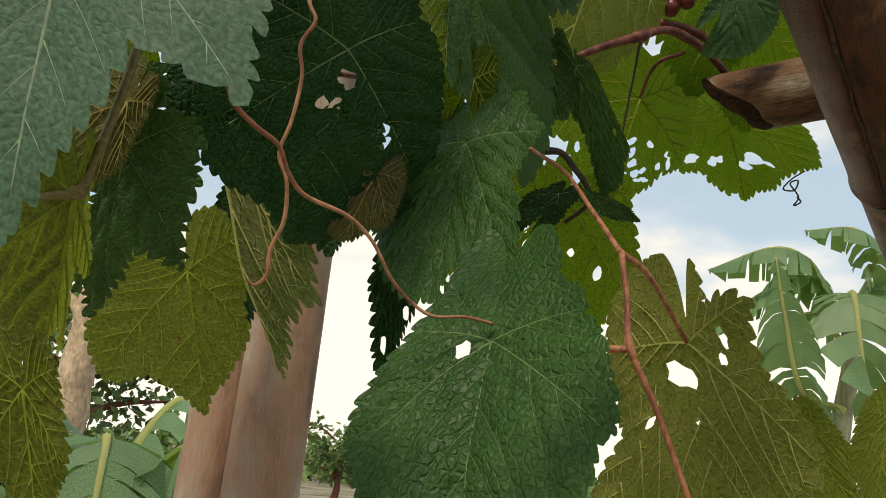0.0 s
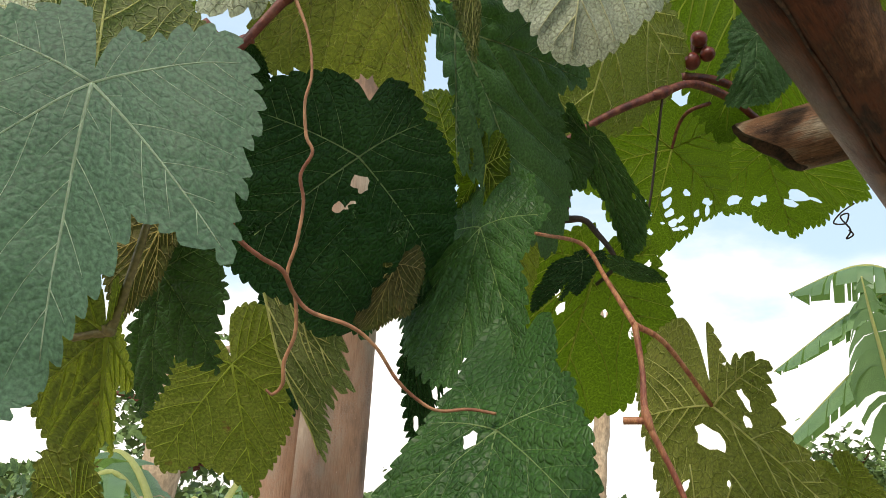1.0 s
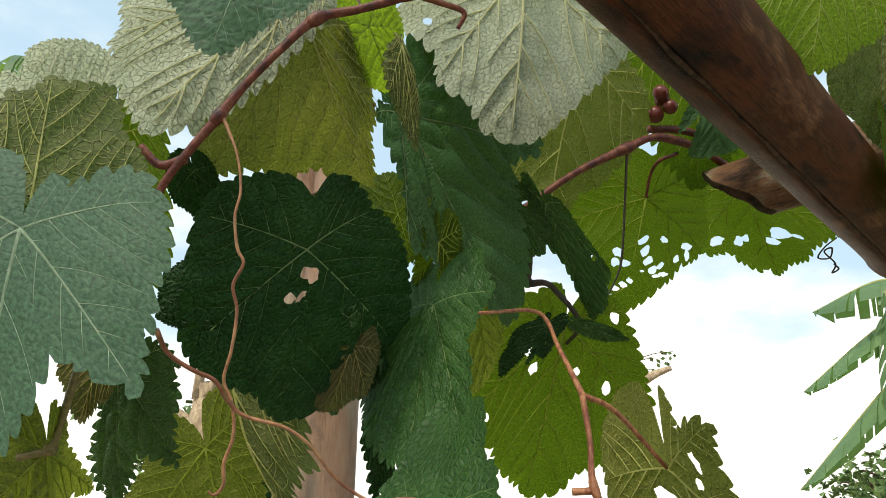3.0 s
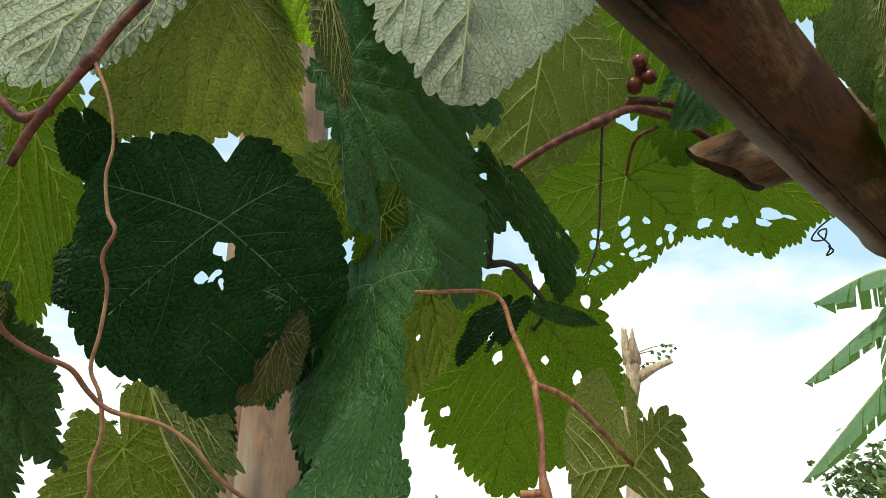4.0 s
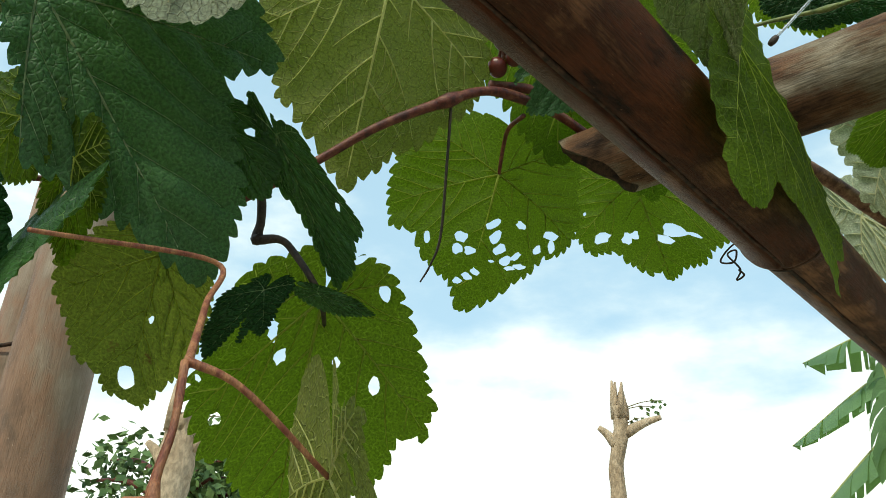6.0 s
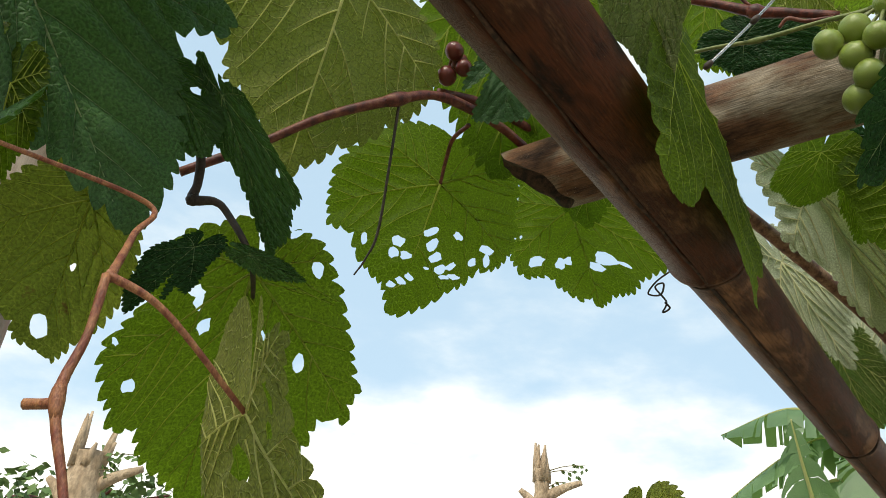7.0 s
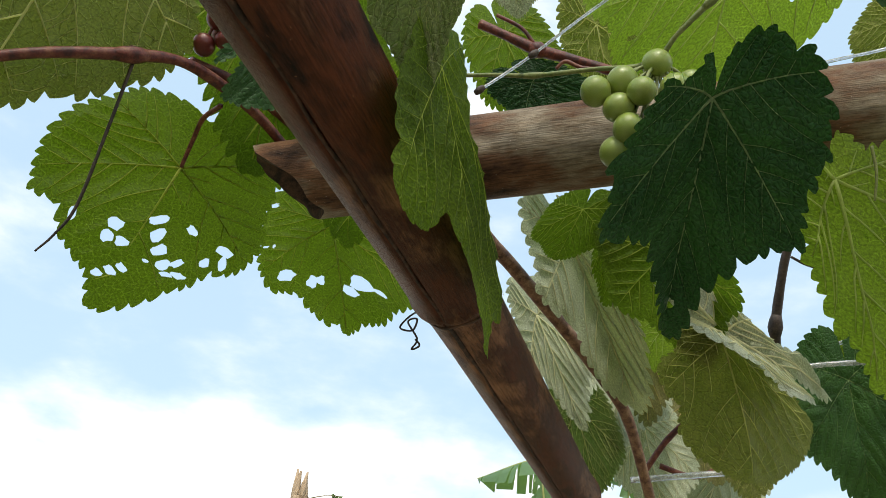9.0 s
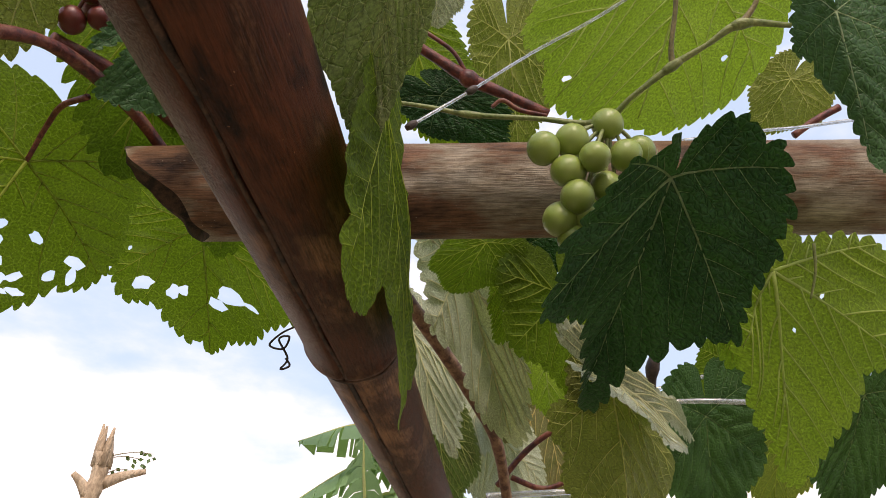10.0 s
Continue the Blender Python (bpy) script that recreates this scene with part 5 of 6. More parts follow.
leaf("thin", (0.2143, 0.4718, 1.5434), (0.2275, 0.4452, 1.5009), (0.1974, 0.4809, 1.5138), (0.2256, 0.445, 1.5326), "olive green vine leaf low behind another", lobe=0.3, olive=0.8)
leaf("thin", (0.2926, 0.52, 1.563), (0.2833, 0.5289, 1.5042), (0.2706, 0.5348, 1.528), (0.3102, 0.5123, 1.5357), "olive vine leaf hanging low beside the beam", lobe=0.3, olive=0.8)
leaf("thin", (0.2873, 0.7449, 2.0148), (0.3061, 0.8039, 1.9032), (0.2403, 0.7923, 1.9659), (0.3515, 0.752, 1.9621), "yellow-green backlit vine leaf above the cross beam end", lobe=0.3)

# ---- canes, petioles, tendrils and lines ----
cane("vine_cane", "cane", "brown twig of the vine low down", [(0.7626, 1.0975, 1.8450), (0.7824, 1.0611, 1.8853), (0.8096, 1.0292, 1.9130), (0.8519, 0.9933, 1.9352)], [0.004, 0.004, 0.004, 0.003])
cane("vine_cane", "cane", "short brown twig of the vine", [(0.8033, 1.1266, 1.8682), (0.8451, 1.1127, 1.8572), (0.8758, 1.0892, 1.8694)], [0.004, 0.004, 0.003])
cane("vine_cane", "cane", "reddish brown vine cane with swollen knots", [(-0.0013, 0.5655, 1.7847), (0.0431, 0.5773, 1.8201), (0.0869, 0.5840, 1.8539), (0.1356, 0.5970, 1.8836), (0.1610, 0.6111, 1.9008), (0.1845, 0.6294, 1.9070), (0.2155, 0.6570, 1.9084), (0.2474, 0.6850, 1.8990)], [0.0034, 0.0034, 0.0035, 0.0043, 0.0036, 0.0044, 0.004, 0.004])
cane("vine_cane", "cane", "reddish brown vine cane behind the leaves", [(0.1615, 0.6330, 1.9226), (0.1889, 0.6478, 1.9287), (0.2120, 0.6632, 1.9311), (0.2455, 0.6924, 1.9328)], [0.004, 0.004, 0.004, 0.004])
cane("dry_tendril", "stem_dark", "thin dry brown tendril hanging down", [(0.1363, 0.6007, 1.8806), (0.1327, 0.6182, 1.8376), (0.1277, 0.6380, 1.7884), (0.1199, 0.6450, 1.7679), (0.1124, 0.6485, 1.7556)], [0.0012, 0.0011, 0.0011, 0.0008, 0.0006])
cane("leaf_petiole", "cane", "reddish petiole of a vine leaf", [(0.1889, 0.6481, 1.9019), (0.1749, 0.6755, 1.9083), (0.1686, 0.6978, 1.9048), (0.1636, 0.7139, 1.8851)], [0.002, 0.002, 0.0018, 0.0015])
cane("vine_cane", "cane_red", "orange-red side shoot carrying a leaf", [(0.0798, 0.3792, 1.6159), (0.0988, 0.3934, 1.6084), (0.1274, 0.4218, 1.5809)], [0.0019, 0.0015, 0.0012])
cane("vine_cane", "cane_red", "orange-red vine cane hanging down", [(0.0805, 0.3795, 1.6151), (0.0833, 0.3751, 1.5905), (0.0842, 0.3688, 1.5654), (0.0966, 0.3665, 1.5381), (0.1105, 0.3663, 1.5038), (0.1170, 0.3660, 1.4873)], [0.0018, 0.0015, 0.0019, 0.0015, 0.0015, 0.0015])
cane("leaf_petiole", "cane_red", "orange cut stub of a petiole", [(0.0729, 0.3709, 1.5640), (0.0790, 0.3700, 1.5642), (0.0851, 0.3690, 1.5647)], [0.0019, 0.0019, 0.0021])
cane("vine_cane", "stem_dark", "dark brown forked vine cane", [(0.0418, 0.4822, 1.7636), (0.0478, 0.4892, 1.7453), (0.0476, 0.4953, 1.7310), (0.0466, 0.4969, 1.7213), (0.0590, 0.4977, 1.7210), (0.0675, 0.5001, 1.7147), (0.0836, 0.5082, 1.6912), (0.0672, 0.5779, 1.6885)], [0.003, 0.0028, 0.0027, 0.0032, 0.0024, 0.0022, 0.0018, 0.0012])
cane("tendril", "tendril", "orange-brown curling vine tendril", [(-0.0761, 0.2040, 1.6087), (-0.0770, 0.2165, 1.6030), (-0.0707, 0.2243, 1.5984), (-0.0642, 0.2314, 1.5955), (-0.0614, 0.2393, 1.5891), (-0.0559, 0.2450, 1.5838), (-0.0419, 0.2522, 1.5804), (-0.0329, 0.2598, 1.5742), (-0.0258, 0.2685, 1.5640), (-0.0184, 0.2749, 1.5575), (-0.0096, 0.2795, 1.5536), (0.0025, 0.2827, 1.5551), (0.0133, 0.2855, 1.5542)], [0.00112, 0.00096, 0.00088, 0.00088, 0.00088, 0.0008, 0.0008, 0.00072, 0.00072, 0.00072, 0.00064, 0.00064, 0.00064])
cane("tendril", "tendril", "reddish twisted tendril hanging from a cane", [(-0.0727, 0.2241, 1.7109), (-0.0656, 0.2275, 1.6943), (-0.0628, 0.2303, 1.6778), (-0.0646, 0.2319, 1.6660), (-0.0635, 0.2355, 1.6528), (-0.0606, 0.2370, 1.6462), (-0.0647, 0.2385, 1.6371), (-0.0633, 0.2422, 1.6267), (-0.0650, 0.2451, 1.6112), (-0.0680, 0.2477, 1.5992), (-0.0644, 0.2503, 1.5899), (-0.0641, 0.2546, 1.5774), (-0.0677, 0.2567, 1.5667), (-0.0681, 0.2594, 1.5584), (-0.0719, 0.2603, 1.5544), (-0.0745, 0.2594, 1.5559)], [0.00096, 0.00056, 0.00056, 0.00064, 0.00072, 0.00072, 0.00072, 0.00072, 0.00072, 0.00072, 0.00072, 0.0008, 0.0008, 0.0008, 0.00064, 0.00048])
cane("vine_cane", "cane", "brown-red vine cane over the leaves", [(0.0258, 0.2344, 1.7881), (0.0073, 0.2314, 1.7741), (-0.0132, 0.2265, 1.7640), (-0.0328, 0.2217, 1.7567), (-0.0481, 0.2210, 1.7409), (-0.0633, 0.2226, 1.7249), (-0.0744, 0.2241, 1.7107), (-0.0850, 0.2247, 1.6965), (-0.0946, 0.2260, 1.6835), (-0.1020, 0.2286, 1.6711)], [0.0018, 0.0024, 0.0019, 0.0024, 0.0019, 0.0019, 0.0023, 0.0019, 0.0019, 0.0017])
cane("leaf_petiole", "cane", "pinkish petiole of a vine leaf", [(-0.0877, 0.2261, 1.6917), (-0.0991, 0.2253, 1.6890), (-0.1072, 0.2210, 1.6964)], [0.0022, 0.002, 0.0018])
cane("leaf_petiole", "cane", "thin dry brown leaf petiole", [(0.0073, 0.2312, 1.7746), (0.0205, 0.2350, 1.7707), (0.0315, 0.2392, 1.7673), (0.0286, 0.2415, 1.7602)], [0.0018, 0.0014, 0.0012, 0.001])
cane("leaf_petiole", "stem_olive", "olive-brown petiole of a hanging leaf", [(-0.1056, 0.2079, 1.6172), (-0.1063, 0.2070, 1.6020), (-0.1097, 0.2094, 1.5860), (-0.1131, 0.2117, 1.5739), (-0.1161, 0.2134, 1.5674), (-0.1223, 0.2138, 1.5656), (-0.1289, 0.2140, 1.5641)], [0.0015, 0.0015, 0.0015, 0.0015, 0.0022, 0.0014, 0.0014])
cane("leaf_petiole", "cane_red", "orange petiole joining the red cane", [(0.0270, 0.3469, 1.6544), (0.0562, 0.4336, 1.6791), (0.0688, 0.4091, 1.6486), (0.0814, 0.3800, 1.6140)], [0.001, 0.0014, 0.0014, 0.0018])
cane("leaf_petiole", "cane", "brown petiole of a shaded leaf", [(-0.0868, 0.4058, 1.7165), (-0.0726, 0.4357, 1.7310), (-0.0614, 0.4562, 1.7404), (-0.0489, 0.4852, 1.7563)], [0.0017, 0.0017, 0.0017, 0.0017])
cane("leaf_petiole", "cane", "reddish petiole across the post", [(-0.0787, 0.3957, 1.8036), (-0.0651, 0.3946, 1.8125), (-0.0539, 0.4022, 1.8254)], [0.0025, 0.0025, 0.0022])
cane("vine_cane", "bark_brown", "brown woody vine trunk behind the beam", [(0.3503, 0.7276, 1.9704), (0.4327, 0.7734, 1.9286), (0.4669, 0.7965, 1.9190), (0.5271, 0.8273, 1.8890), (0.5875, 0.8597, 1.8565), (0.6344, 0.8924, 1.8280), (0.6856, 0.9455, 1.7664)], [0.007, 0.007, 0.007, 0.0068, 0.0065, 0.006, 0.0055])
cane("vine_cane", "cane", "orange-brown vine cane above the cross beam", [(0.3579, 0.5696, 1.9723), (0.3794, 0.5653, 1.9623), (0.4009, 0.5610, 1.9523), (0.4249, 0.5538, 1.9447), (0.4528, 0.5460, 1.9351)], [0.0035, 0.0035, 0.0045, 0.0035, 0.0035])
cane("vine_shoot", "stem_green", "green vine shoot carrying the grapes", [(0.3488, 0.5631, 1.9100), (0.3690, 0.5497, 1.9051), (0.3890, 0.5368, 1.8993), (0.4202, 0.5123, 1.8929), (0.4491, 0.4916, 1.8883), (0.4567, 0.4718, 1.8968), (0.4683, 0.4516, 1.9087), (0.4783, 0.4354, 1.9158), (0.4884, 0.4191, 1.9230), (0.5120, 0.4067, 1.9237)], [0.0014, 0.0014, 0.0017, 0.0014, 0.0022, 0.0014, 0.0022, 0.0014, 0.0024, 0.0014])
cane("vine_shoot", "stem_olive", "brownish side shoot of the vine", [(0.4683, 0.4516, 1.9087), (0.4645, 0.4471, 1.9186), (0.4611, 0.4382, 1.9347), (0.4563, 0.4300, 1.9508)], [0.002, 0.0014, 0.0013, 0.0013])
cane("vine_shoot", "stem_olive", "brownish side shoot of the vine", [(0.4884, 0.4191, 1.9230), (0.4917, 0.4116, 1.9318), (0.4923, 0.4044, 1.9425)], [0.0022, 0.0014, 0.0013])
cane("leaf_petiole", "cane", "pale thin petiole above the beam", [(0.4073, 0.5418, 1.9171), (0.4122, 0.5368, 1.9211), (0.4230, 0.5343, 1.9166), (0.4386, 0.5277, 1.9145)], [0.0012, 0.0014, 0.0014, 0.0012])
cane("leaf_petiole", "cane", "thin brown petiole above the beam", [(0.3680, 0.5615, 1.9769), (0.3859, 0.5585, 1.9676), (0.3970, 0.5599, 1.9569)], [0.0014, 0.0014, 0.0014])
cane("leaf_petiole", "cane", "red-brown petiole above the beam", [(0.6725, 0.5235, 1.9979), (0.6830, 0.5114, 2.0083), (0.6973, 0.4971, 2.0190)], [0.003, 0.003, 0.003])
cane("vine_cane", "stem_dark", "dark vine cane hanging down", [(0.7077, 0.7017, 1.9490), (0.7079, 0.7150, 1.9284), (0.7130, 0.7433, 1.8830), (0.7231, 0.7583, 1.8565)], [0.0045, 0.004, 0.005, 0.004])
cane("tendril", "stem_dark", "dark dry wiry vine tendril", [(0.7003, 0.6921, 1.9289), (0.7169, 0.6918, 1.9239), (0.7379, 0.6889, 1.9215), (0.7589, 0.6860, 1.9192), (0.7719, 0.6838, 1.9182), (0.7683, 0.6819, 1.9223)], [0.0012, 0.0012, 0.0012, 0.0012, 0.001, 0.0008])
cane("leaf_petiole", "cane", "reddish petiole of a backlit leaf", [(0.5852, 0.5319, 1.8404), (0.6063, 0.5256, 1.8431), (0.6298, 0.5175, 1.8480), (0.6549, 0.5093, 1.8524)], [0.0018, 0.0018, 0.0018, 0.0018])
cane("tendril", "stem_dark", "small dark coiled vine tendril", [(0.4007, 0.8652, 1.8906), (0.3879, 0.8736, 1.8819), (0.3811, 0.8818, 1.8715), (0.3937, 0.8799, 1.8703), (0.3956, 0.8730, 1.8803), (0.3875, 0.8768, 1.8770), (0.4000, 0.8829, 1.8635), (0.3968, 0.8895, 1.8544), (0.4037, 0.8857, 1.8580), (0.3983, 0.8833, 1.8634)], [0.001, 0.001, 0.001, 0.001, 0.001, 0.001, 0.001, 0.001, 0.001, 0.001])
STRAP = cane("trellis_strap", "plastic", "clear plastic trellis strap tied to the cane", [(0.3565, 0.5449, 1.8824), (0.3717, 0.5398, 1.8982), (0.3871, 0.5313, 1.9131), (0.4150, 0.5102, 1.9396), (0.4420, 0.4837, 1.9592), (0.4610, 0.4635, 1.9754)], [0.001, 0.001, 0.001, 0.001, 0.001, 0.001])
for k in (0, 2):
    at = np.array([(0.3565, 0.5449, 1.8824), (0.3871, 0.5313, 1.9131)][k // 2]) - np.array(STRAP.location)
    way = np.array((0.0154, -0.0085, 0.0149))
    mesh_ob("clip", *tube_data([at - way * s for s in (-0.16, -0.05, 0.05, 0.16)], [0.0016, 0.0024, 0.0024, 0.0016], 8), STEM_MATS["stem_dark"], STRAP, "small dark tie clip")
cane("trellis_strap", "plastic", "clear plastic trellis strap above the beam", [(0.5446, 0.5238, 1.9376), (0.5915, 0.4942, 1.9467), (0.6160, 0.4793, 1.9506), (0.6417, 0.4628, 1.9559), (0.6806, 0.4384, 1.9631)], [0.0012, 0.0012, 0.0012, 0.0012, 0.0012])
cane("trellis_wire", "plastic", "white plastic wire of the trellis", [(0.7552, 0.8208, 1.8768), (0.7754, 0.8087, 1.8796), (0.8108, 0.7876, 1.8844), (0.8683, 0.7572, 1.8865), (1.0540, 0.7150, 1.9067)], [0.003, 0.003, 0.003, 0.003, 0.003])
cane("trellis_wire", "plastic", "white plastic wire of the trellis", [(0.7898, 0.8486, 1.9067), (0.8257, 0.8235, 1.9172), (0.8607, 0.7972, 1.9305), (0.8947, 0.7749, 1.9381)], [0.0022, 0.0022, 0.0022, 0.0022])
cane("trellis_wire", "plastic", "white plastic wire of the trellis", [(0.7269, 1.0662, 1.8213), (0.7996, 1.0241, 1.8295), (0.8480, 0.9960, 1.8350)], [0.004, 0.004, 0.004])
cane("tendril", "stem_green", "thin green vine tendril hanging", [(0.5558, 0.4500, 1.8238), (0.5609, 0.4559, 1.8108), (0.5631, 0.4635, 1.7977)], [0.0009, 0.0008, 0.0006])


# ---- grapes ----
def bunch(places, size, material, label, stem, stem_mat):
    root = new("grape_bunch")
    root.location = places[0]
    tagged(root, label, "grapes")
    b0 = Vector(places[0])
    bm = bmesh.new()
    bmesh.ops.create_uvsphere(bm, u_segments=24, v_segments=16, radius=1.0)
    me = bpy.data.meshes.new("grape")
    for f in bm.faces:
        f.smooth = True
    bm.to_mesh(me)
    bm.free()
    me.materials.append(material)
    rng = random.Random(5)
    for p in places:
        g = new("grape", me)
        g.parent = root
        s = size * rng.uniform(0.92, 1.06)
        g.location = Vector(p) - b0
        g.scale = (s, s, s * 1.05)
        g.rotation_euler = (rng.uniform(0, 3), rng.uniform(0, 3), 0)
    for p in places:
        q = [Vector(stem) - b0, (Vector(stem) + Vector(p)) / 2 - b0 + Vector((0, 0, 0.004)), Vector(p) - b0]
        v, f = tube_data(spline([tuple(x) for x in q], 5), [0.0012] * 11, 6)
        mesh_ob("stalk", v, f, STEM_MATS[stem_mat], root)
    return root


GREEN = [(0.4168, 0.5014, 1.8626), (0.4316, 0.4955, 1.8701), (0.4373, 0.4837, 1.8540), (0.4514, 0.4882, 1.8858), (0.4293, 0.4970, 1.8498), (0.4599, 0.4845, 1.8650), (0.4719, 0.4858, 1.8736), (0.4525, 0.4937, 1.8468), (0.4351, 0.4970, 1.8354), (0.4332, 0.5097, 1.8274), (0.4458, 0.5033, 1.8313), (0.4600, 0.4940, 1.8405), (0.4425, 0.5111, 1.8181)]
bunch(GREEN, 0.0091, GRAPE_MAT, "bunch of unripe green grapes hanging by the cross beam", GREEN[3], "stem_green")
REDS = [(0.1737, 0.6131, 1.9505), (0.1685, 0.6237, 1.9330), (0.1823, 0.6188, 1.9377), (0.1768, 0.6290, 1.9534)]
bunch(REDS, 0.0078, RED_GRAPE_MAT, "few small ripening red grapes", REDS[0], "cane")


# ---- distance ----
def dead_tree(x, y, height, r, lean, label):
    root = new("dead_tree")
    root.location = (x, y, 0)
    tagged(root, label, "dead tree")
    k = 40
    path = [(lean * (i / k) + 0.03 * noise.noise(Vector((x, i * 0.2, 0))), 0.04 * noise.noise(Vector((y, i * 0.2, 4))), height * i / k) for i in range(k + 1)]
    rad = [r * (1.15 - 0.2 * i / k) * (1 + 0.12 * noise.noise(Vector((x, y, i * 0.7)))) for i in range(k + 1)]
    v, f = tube_data(path, rad, 14)
    v = [Vector(p) * 1.0 + Vector((0.25 * r * noise.noise(Vector(p) * 3), 0.25 * r * noise.noise(Vector(p) * 3 + Vector((7, 0, 0))), 0)) for p in v]
    v += [Vector(path[-1]) + Vector((0, 0, 0.03))]
    f += [(len(v) - 1, len(v) - 2 - q, len(v) - 2 - (q + 1) % 14) for q in range(14)]
    mesh_ob("trunk", v, f, TRUNK_MAT, root)
    top = Vector(path[-1])
    rng = random.Random(int(x * 100))
    for i in range(9):
        a = rng.uniform(0, 6.28)
        d = Vector((math.cos(a) * r * 0.7, math.sin(a) * r * 0.7, -0.15))
        e = d * 1.15 + Vector((rng.uniform(-0.4, 0.4) * r, 0, rng.uniform(0.15, 0.55)))
        v, f = tube_data([top + d, top + (d + e) / 2, top + e], [0.05, 0.04, 0.012], 6)
        mesh_ob("splinter", v, f, TRUNK_MAT, root)
    for sg, h, ln in ((1, -0.22, 0.42), (-1, -0.36, 0.2)):
        s = top + Vector((sg * r * 0.6, 0, h - 0.1))
        v, f = tube_data(spline([s, s + Vector((sg * ln * 0.5, 0, 0.12)), s + Vector((sg * ln, 0, 0.2))], 5), np.linspace(0.07, 0.03, 11), 8)
        mesh_ob("branch_stub", v, f, TRUNK_MAT, root)
    for i in range(3):
        s = top + Vector((rng.uniform(-0.3, 0.6) * r, 0, rng.uniform(-0.3, 0.0)))
        e = s + Vector((rng.uniform(0.12, 0.5), rng.uniform(-0.1, 0.1), rng.uniform(0.05, 0.16)))
        v, f = tube_data(spline([s, (s + e) / 2 + Vector((0, 0, 0.03)), e], 4), np.linspace(0.007, 0.003, 9), 5)
        mesh_ob("twig", v, f, STEM_MATS["stem_olive"], root)
        for k in range(7):
            c = s.lerp(e, rng.uniform(0.55, 1.0)) + Vector((rng.uniform(-0.05, 0.05), 0, rng.uniform(-0.05, 0.04)))
            d = Vector((rng.uniform(-1, 1), rng.uniform(-1, 1), rng.uniform(-1, 0.3))).normalized() * 0.07
            q = d.cross(Vector((0.3, 1, 0.2))).normalized() * 0.022
            mesh_ob("leaf", [c, c + d * 0.5 + q, c + d, c + d * 0.5 - q, c + d * 0.5 + Vector((0, 0.008, 0))], [(0, 1, 4), (1, 2, 4), (2, 3, 4), (3, 0, 4)], TREE_LEAF_MAT, root)
    return root


dead_tree(0.68, 9.5, 3.72, 0.09, 0.2, "pale dead tree trunk, broken off at the top")
dead_tree(-3.42, 6.9, 2.95, 0.17, 0.1, "pale dead tree trunk beside green foliage")


def banana_blade(root, pts, width, seed, sag_from=0.15, sag_to=0.75):
    """One arching banana leaf, torn into strips along its midrib."""
    rng = random.Random(seed)
    path = spline(pts, 10)
    k = len(path)
    tan = np.gradient(path, axis=0)
    tan /= np.linalg.norm(tan, axis=1)[:, None]
    verts, faces, uvs = [], [], []
    for sg in (-1, 1):
        i = 2
        while i < k - 1:
            w = rng.choice((1, 2, 3))
            e = min(k - 1, i + w)
            sag = rng.uniform(sag_from, sag_to)
            tw = rng.uniform(-0.15, 0.15)
            base = len(verts)
            for q in (i, e):
                s = q / (k - 1)
                half = width * math.sin(math.pi * min(1, s * 0.93 + 0.07)) ** 0.55
                side = np.cross(tan[q], (0, 0, 1))
                side /= np.linalg.norm(side) + 1e-9
                inset = 0.25 * (tan[i] if q == i else -tan[i]) * width * 0.12
                for c in (0.0, 0.35, 0.7, 1.0):
                    p = path[q] + sg * side * half * c * (1 - 0.25 * sag * c) - np.array([0, 0, 1]) * half * sag * c * c + tan[q] * half * (0.25 + tw) * c + inset * c
                    verts.append(p)
                    uvs.append((s * 3, sg * c))
            for c in range(3):
                faces.append((base + c, base + c + 1, base + 5 + c, base + 4 + c))
            i = e
    o = np.array(root.location)
    blade = mesh_ob("leaf_blade", [v - o for v in verts], faces, BANANA_MAT, root)
    uvl = blade.data.uv_layers.new(name="leaf")
    for lp in blade.data.loops:
        uvl.data[lp.index].uv = uvs[lp.vertex_index]
    v, f = tube_data(path - o, np.linspace(0.03, 0.006, k) * (width / 0.3), 6)
    mesh_ob("midrib", v, f, VEIN_MATS["under"], root)


def banana_plant(x, y, height, fronds, label, seed):
    root = new("banana_plant")
    root.location = (x, y, 0)
    tagged(root, label, "banana plant")
    v, f = tube_data([(0.06 * math.sin(i), 0.05 * math.cos(i * 1.3), height * i / 8) for i in range(9)], np.linspace(0.13, 0.06, 9), 12)
    mesh_ob("stem", v, f, BANANA_STEM, root)
    for i, (dx, dy, up, droop, width) in enumerate(fronds):
        s = np.array([x, y, height])
        d = np.array([dx, dy, 0.0])
        banana_blade(root, [s, s + d * 0.3 + [0, 0, up * 0.75], s + d * 0.65 + [0, 0, up], s + d + [0, 0, up - droop]], width, seed + i)
    return root


BANANA_STEM = plain_material("banana_stem", [(0.4, (0.30, 0.30, 0.18)), (0.6, (0.45, 0.42, 0.28))], 6.0, (1, 1, 0.2), 0.6, 0.004)
TALL = banana_plant(3.15, 6.25, 2.95, [], "tall banana plant with torn hanging leaves", 11)
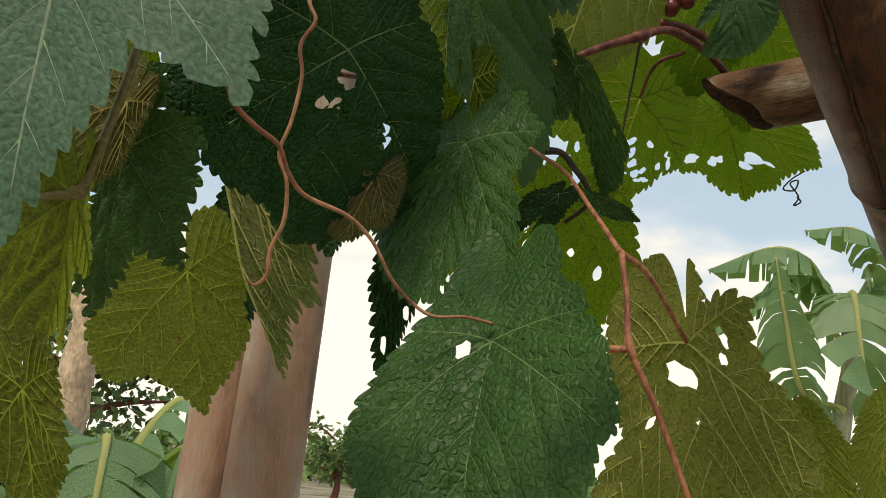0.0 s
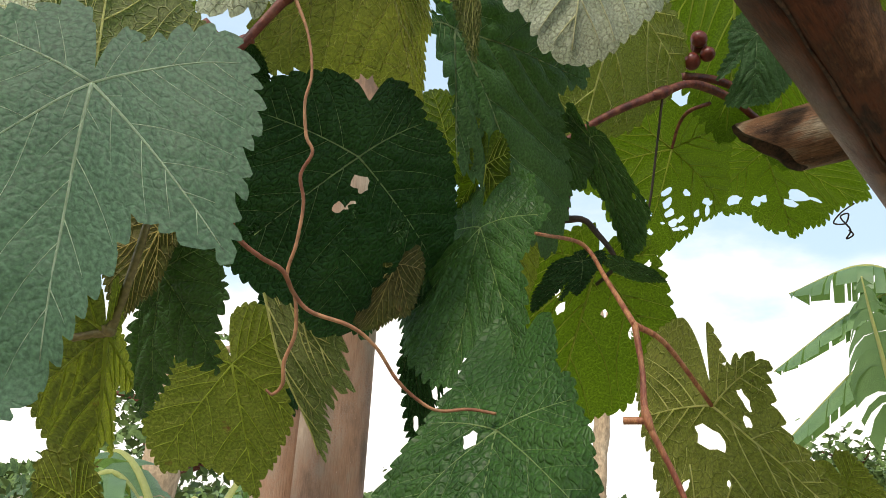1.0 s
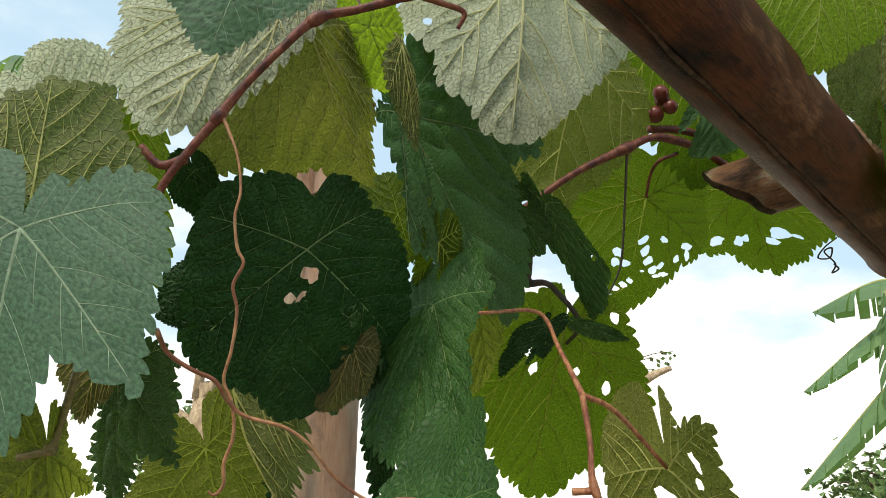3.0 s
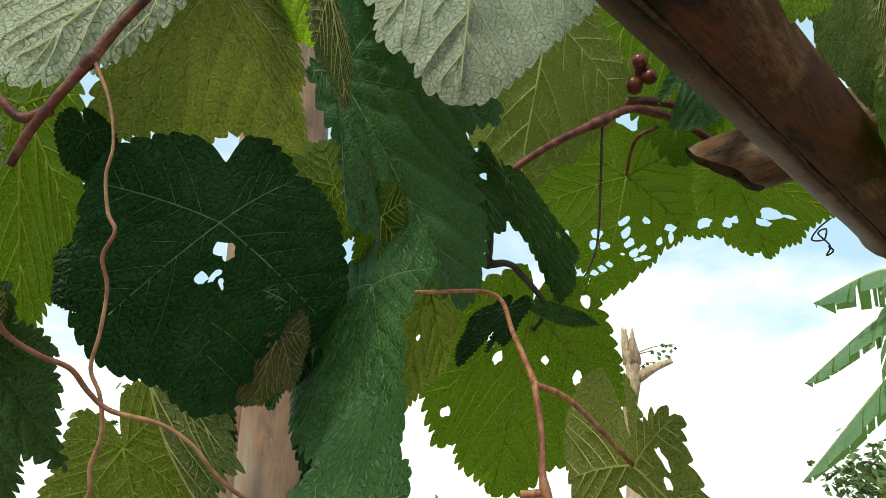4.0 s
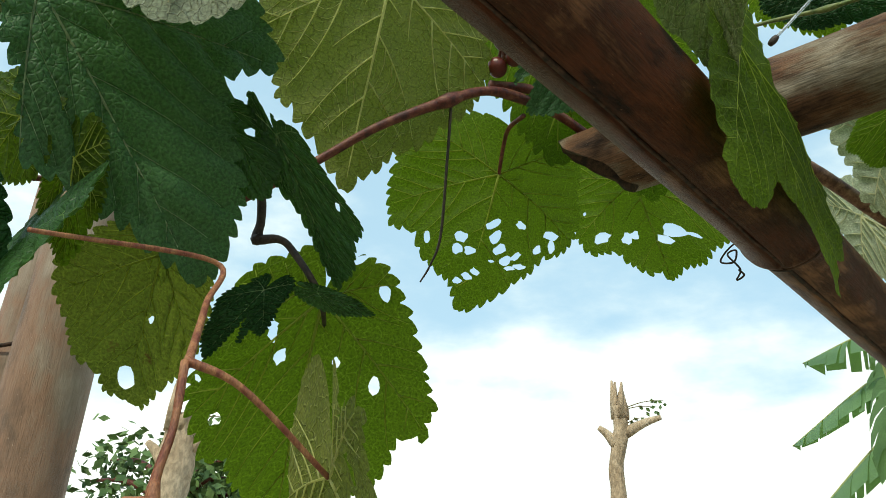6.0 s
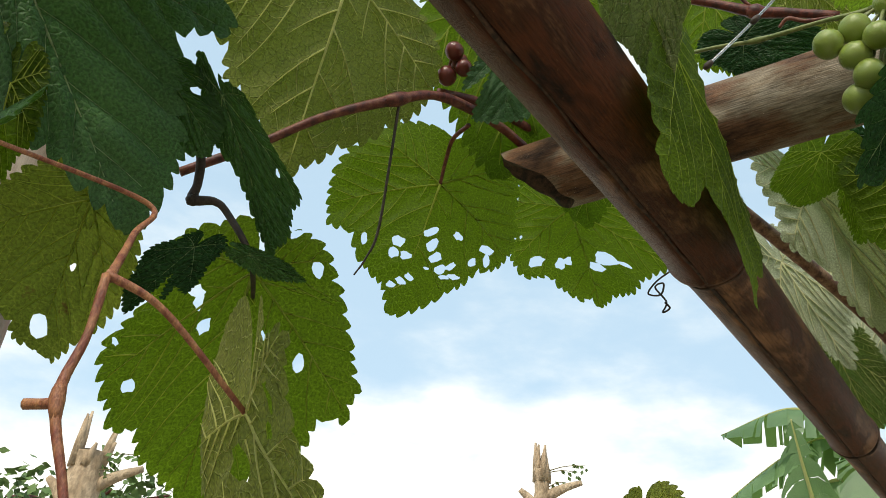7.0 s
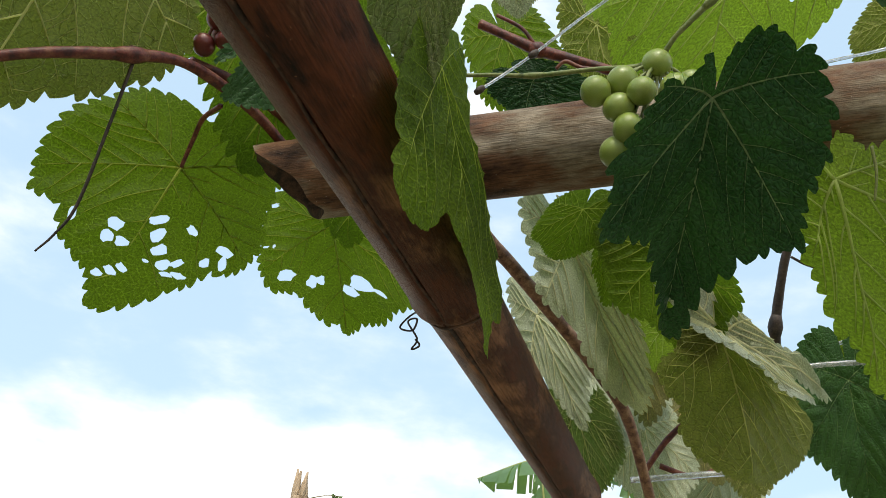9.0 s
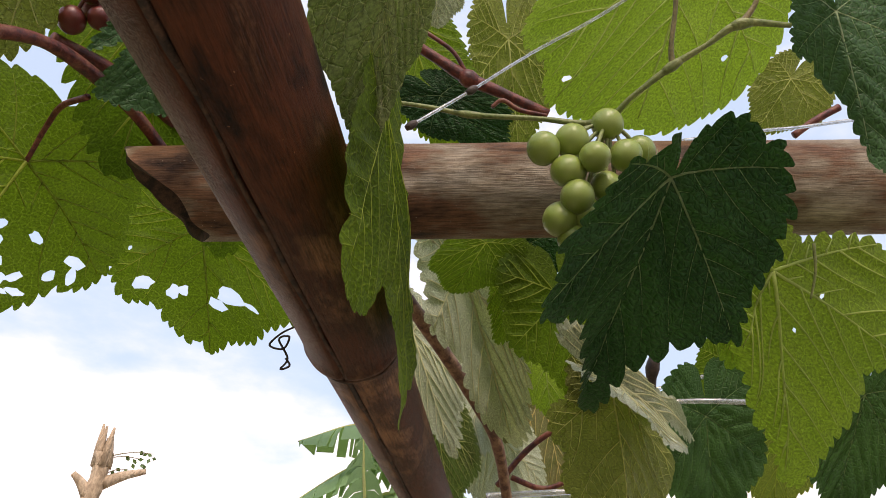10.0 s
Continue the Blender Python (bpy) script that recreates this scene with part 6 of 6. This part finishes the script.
for k, (way, width, sags) in enumerate([
        ([(0, 0, 0), (-0.25, -0.05, 0.5), (-0.56, -0.05, 0.62), (-1.03, 0.2, 0.44)], 0.26, (0.75, 1.15)),
        ([(0, 0, 0), (-0.2, 0.05, 0.42), (-0.57, 0.13, 0.28), (-1.13, 0.42, -0.18)], 0.24, (0.6, 1.0)),
        ([(0, 0, -0.1), (-0.2, 0.1, 0.12), (-0.55, 0.22, -0.17), (-1.23, 0.54, -0.95)], 0.26, (0.6, 1.0)),
        ([(0, 0, 0), (0.25, -0.1, 0.55), (0.07, -0.2, 0.8), (-0.3, -0.05, 0.8)], 0.22, (0.7, 1.1)),
        ([(-0.1, -0.2, -0.7), (-0.46, -0.29, -0.58), (-0.62, -0.38, 0.0), (-0.69, -0.41, 0.42)], 0.34, (0.5, 1.0)),
        ([(0, 0, 0), (-0.1, -0.4, 0.2), (-0.16, -0.6, -0.2), (-0.12, -0.62, -0.95)], 0.34, (0.2, 0.5)),
        ([(0, 0, 0), (0.5, 0.1, 0.6), (0.9, 0.2, 0.6), (1.3, 0.3, 0.1)], 0.3, (0.3, 0.8))]):
    banana_blade(TALL, [(3.15 + p[0], 6.25 + p[1], 2.95 + p[2]) for p in way], width, 11 + k, *sags)
banana_plant(-1.35, 3.1, 0.95, [(0.7, -0.1, 0.5, 0.75, 0.3), (0.4, 0.3, 0.7, 0.5, 0.3), (-0.7, 0.2, 0.7, 0.3, 0.26), (0.25, -0.5, 0.5, 0.7, 0.3), (-0.4, -0.4, 0.6, 0.4, 0.26)], "low banana plant with broad pale leaves", 31)
FRAYED = banana_plant(-2.6, 2.4, 2.35, [(-0.6, 0.2, 0.8, 0.3, 0.22), (-0.2, 0.6, 0.9, 0.3, 0.22)], "tall banana plant with frayed leaf tips", 47)
banana_blade(FRAYED, [(-2.6, 2.4, 2.35), (-2.4, 2.35, 3.05), (-2.12, 2.3, 3.36), (-1.9, 2.25, 3.28)], 0.16, 49, 0.9, 1.5)


def tree(x, y, height, crown, count, label, seed, leaf_size=0.12):
    root = new("tree")
    root.location = (x, y, 0)
    tagged(root, label, "tree")
    rng = random.Random(seed)
    v, f = tube_data(spline([(0, 0, 0), (0.1, 0, height * 0.3), (-0.05, 0.1, height * 0.6), (0.1, 0, height * 0.9)], 6), np.linspace(0.14, 0.03, 19), 10)
    mesh_ob("trunk", v, f, STEM_MATS["cane"], root)
    tips = []
    bv, bf = [], []
    for i in range(16):
        h = height * rng.uniform(0.35, 0.9)
        a = rng.uniform(0, 6.28)
        ln = crown * rng.uniform(0.5, 1.0)
        e = Vector((math.cos(a) * ln, math.sin(a) * ln, h + ln * rng.uniform(0.1, 0.6)))
        q = spline([(0, 0, h), tuple(Vector((0, 0, h)).lerp(e, 0.5) + Vector((0, 0, 0.1))), tuple(e)], 5)
        tv, tf = tube_data(q, np.linspace(0.05, 0.012, len(q)), 6, len(bv))
        bv += tv
        bf += tf
        tips += [Vector(p) for p in q[4:]]
    mesh_ob("limbs", bv, bf, STEM_MATS["cane"], root)
    lv, lf = [], []
    for i in range(count):
        c = rng.choice(tips) + Vector((rng.gauss(0, 1), rng.gauss(0, 1), rng.gauss(0, 1))) * crown * 0.16
        d = Vector((rng.uniform(-1, 1), rng.uniform(-1, 1), rng.uniform(-1, 0.4))).normalized()
        s = d.cross(Vector((rng.uniform(-1, 1), rng.uniform(-1, 1), rng.uniform(-1, 1)))).normalized()
        ln = leaf_size * rng.uniform(0.6, 1.3)
        b = len(lv)
        lv += [c, c + d * ln * 0.5 + s * ln * 0.28, c + d * ln, c + d * ln * 0.5 - s * ln * 0.28]
        lf.append((b, b + 1, b + 2, b + 3))
    mesh_ob("crown", lv, lf, TREE_LEAF_MAT, root, smooth=False)
    return root


tree(-4.3, 8.6, 2.9, 1.3, 2400, "leafy green garden tree", 3, 0.14)
tree(-3.4, 25.5, 2.2, 1.2, 1500, "small green far-off tree", 4, 0.2)
tree(7.5, 20.0, 3.4, 1.8, 2500, "green tree far behind", 5, 0.22)
tree(2.9, 5.2, 1.5, 0.8, 3000, "leafy shrub beside the banana plant", 8, 0.11)
tree(-2.5, 3.7, 1.25, 0.8, 3200, "leafy green garden shrub", 6, 0.09)


def far_woods():
    """Low tree line along the horizon."""
    rng = random.Random(9)
    v, f = [], []
    for i in range(14000):
        a = rng.uniform(-2.2, 2.2)
        d = rng.uniform(42, 60)
        top = 2.0 + 1.2 * noise.noise(Vector((a * 6, 0, 0))) + 0.8 * noise.noise(Vector((a * 21, 3, 0)))
        c = Vector((math.sin(a) * d, math.cos(a) * d, rng.uniform(0, 1) ** 0.7 * top))
        x = Vector((rng.uniform(-1, 1), rng.uniform(-1, 1), rng.uniform(-1, 1))).normalized()
        y = x.cross(Vector((rng.uniform(-1, 1), rng.uniform(-1, 1), rng.uniform(-1, 1)))).normalized()
        s = rng.uniform(0.25, 0.6)
        b = len(v)
        v.extend([c - x * s, c + y * s * 0.6, c + x * s, c - y * s * 0.6])
        f.append((b, b + 1, b + 2, b + 3))
    return tagged(mesh_ob("far_woods", v, f, TREE_LEAF_MAT, smooth=False), "distant green tree line on the horizon", "trees", kind="stuff")


far_woods()
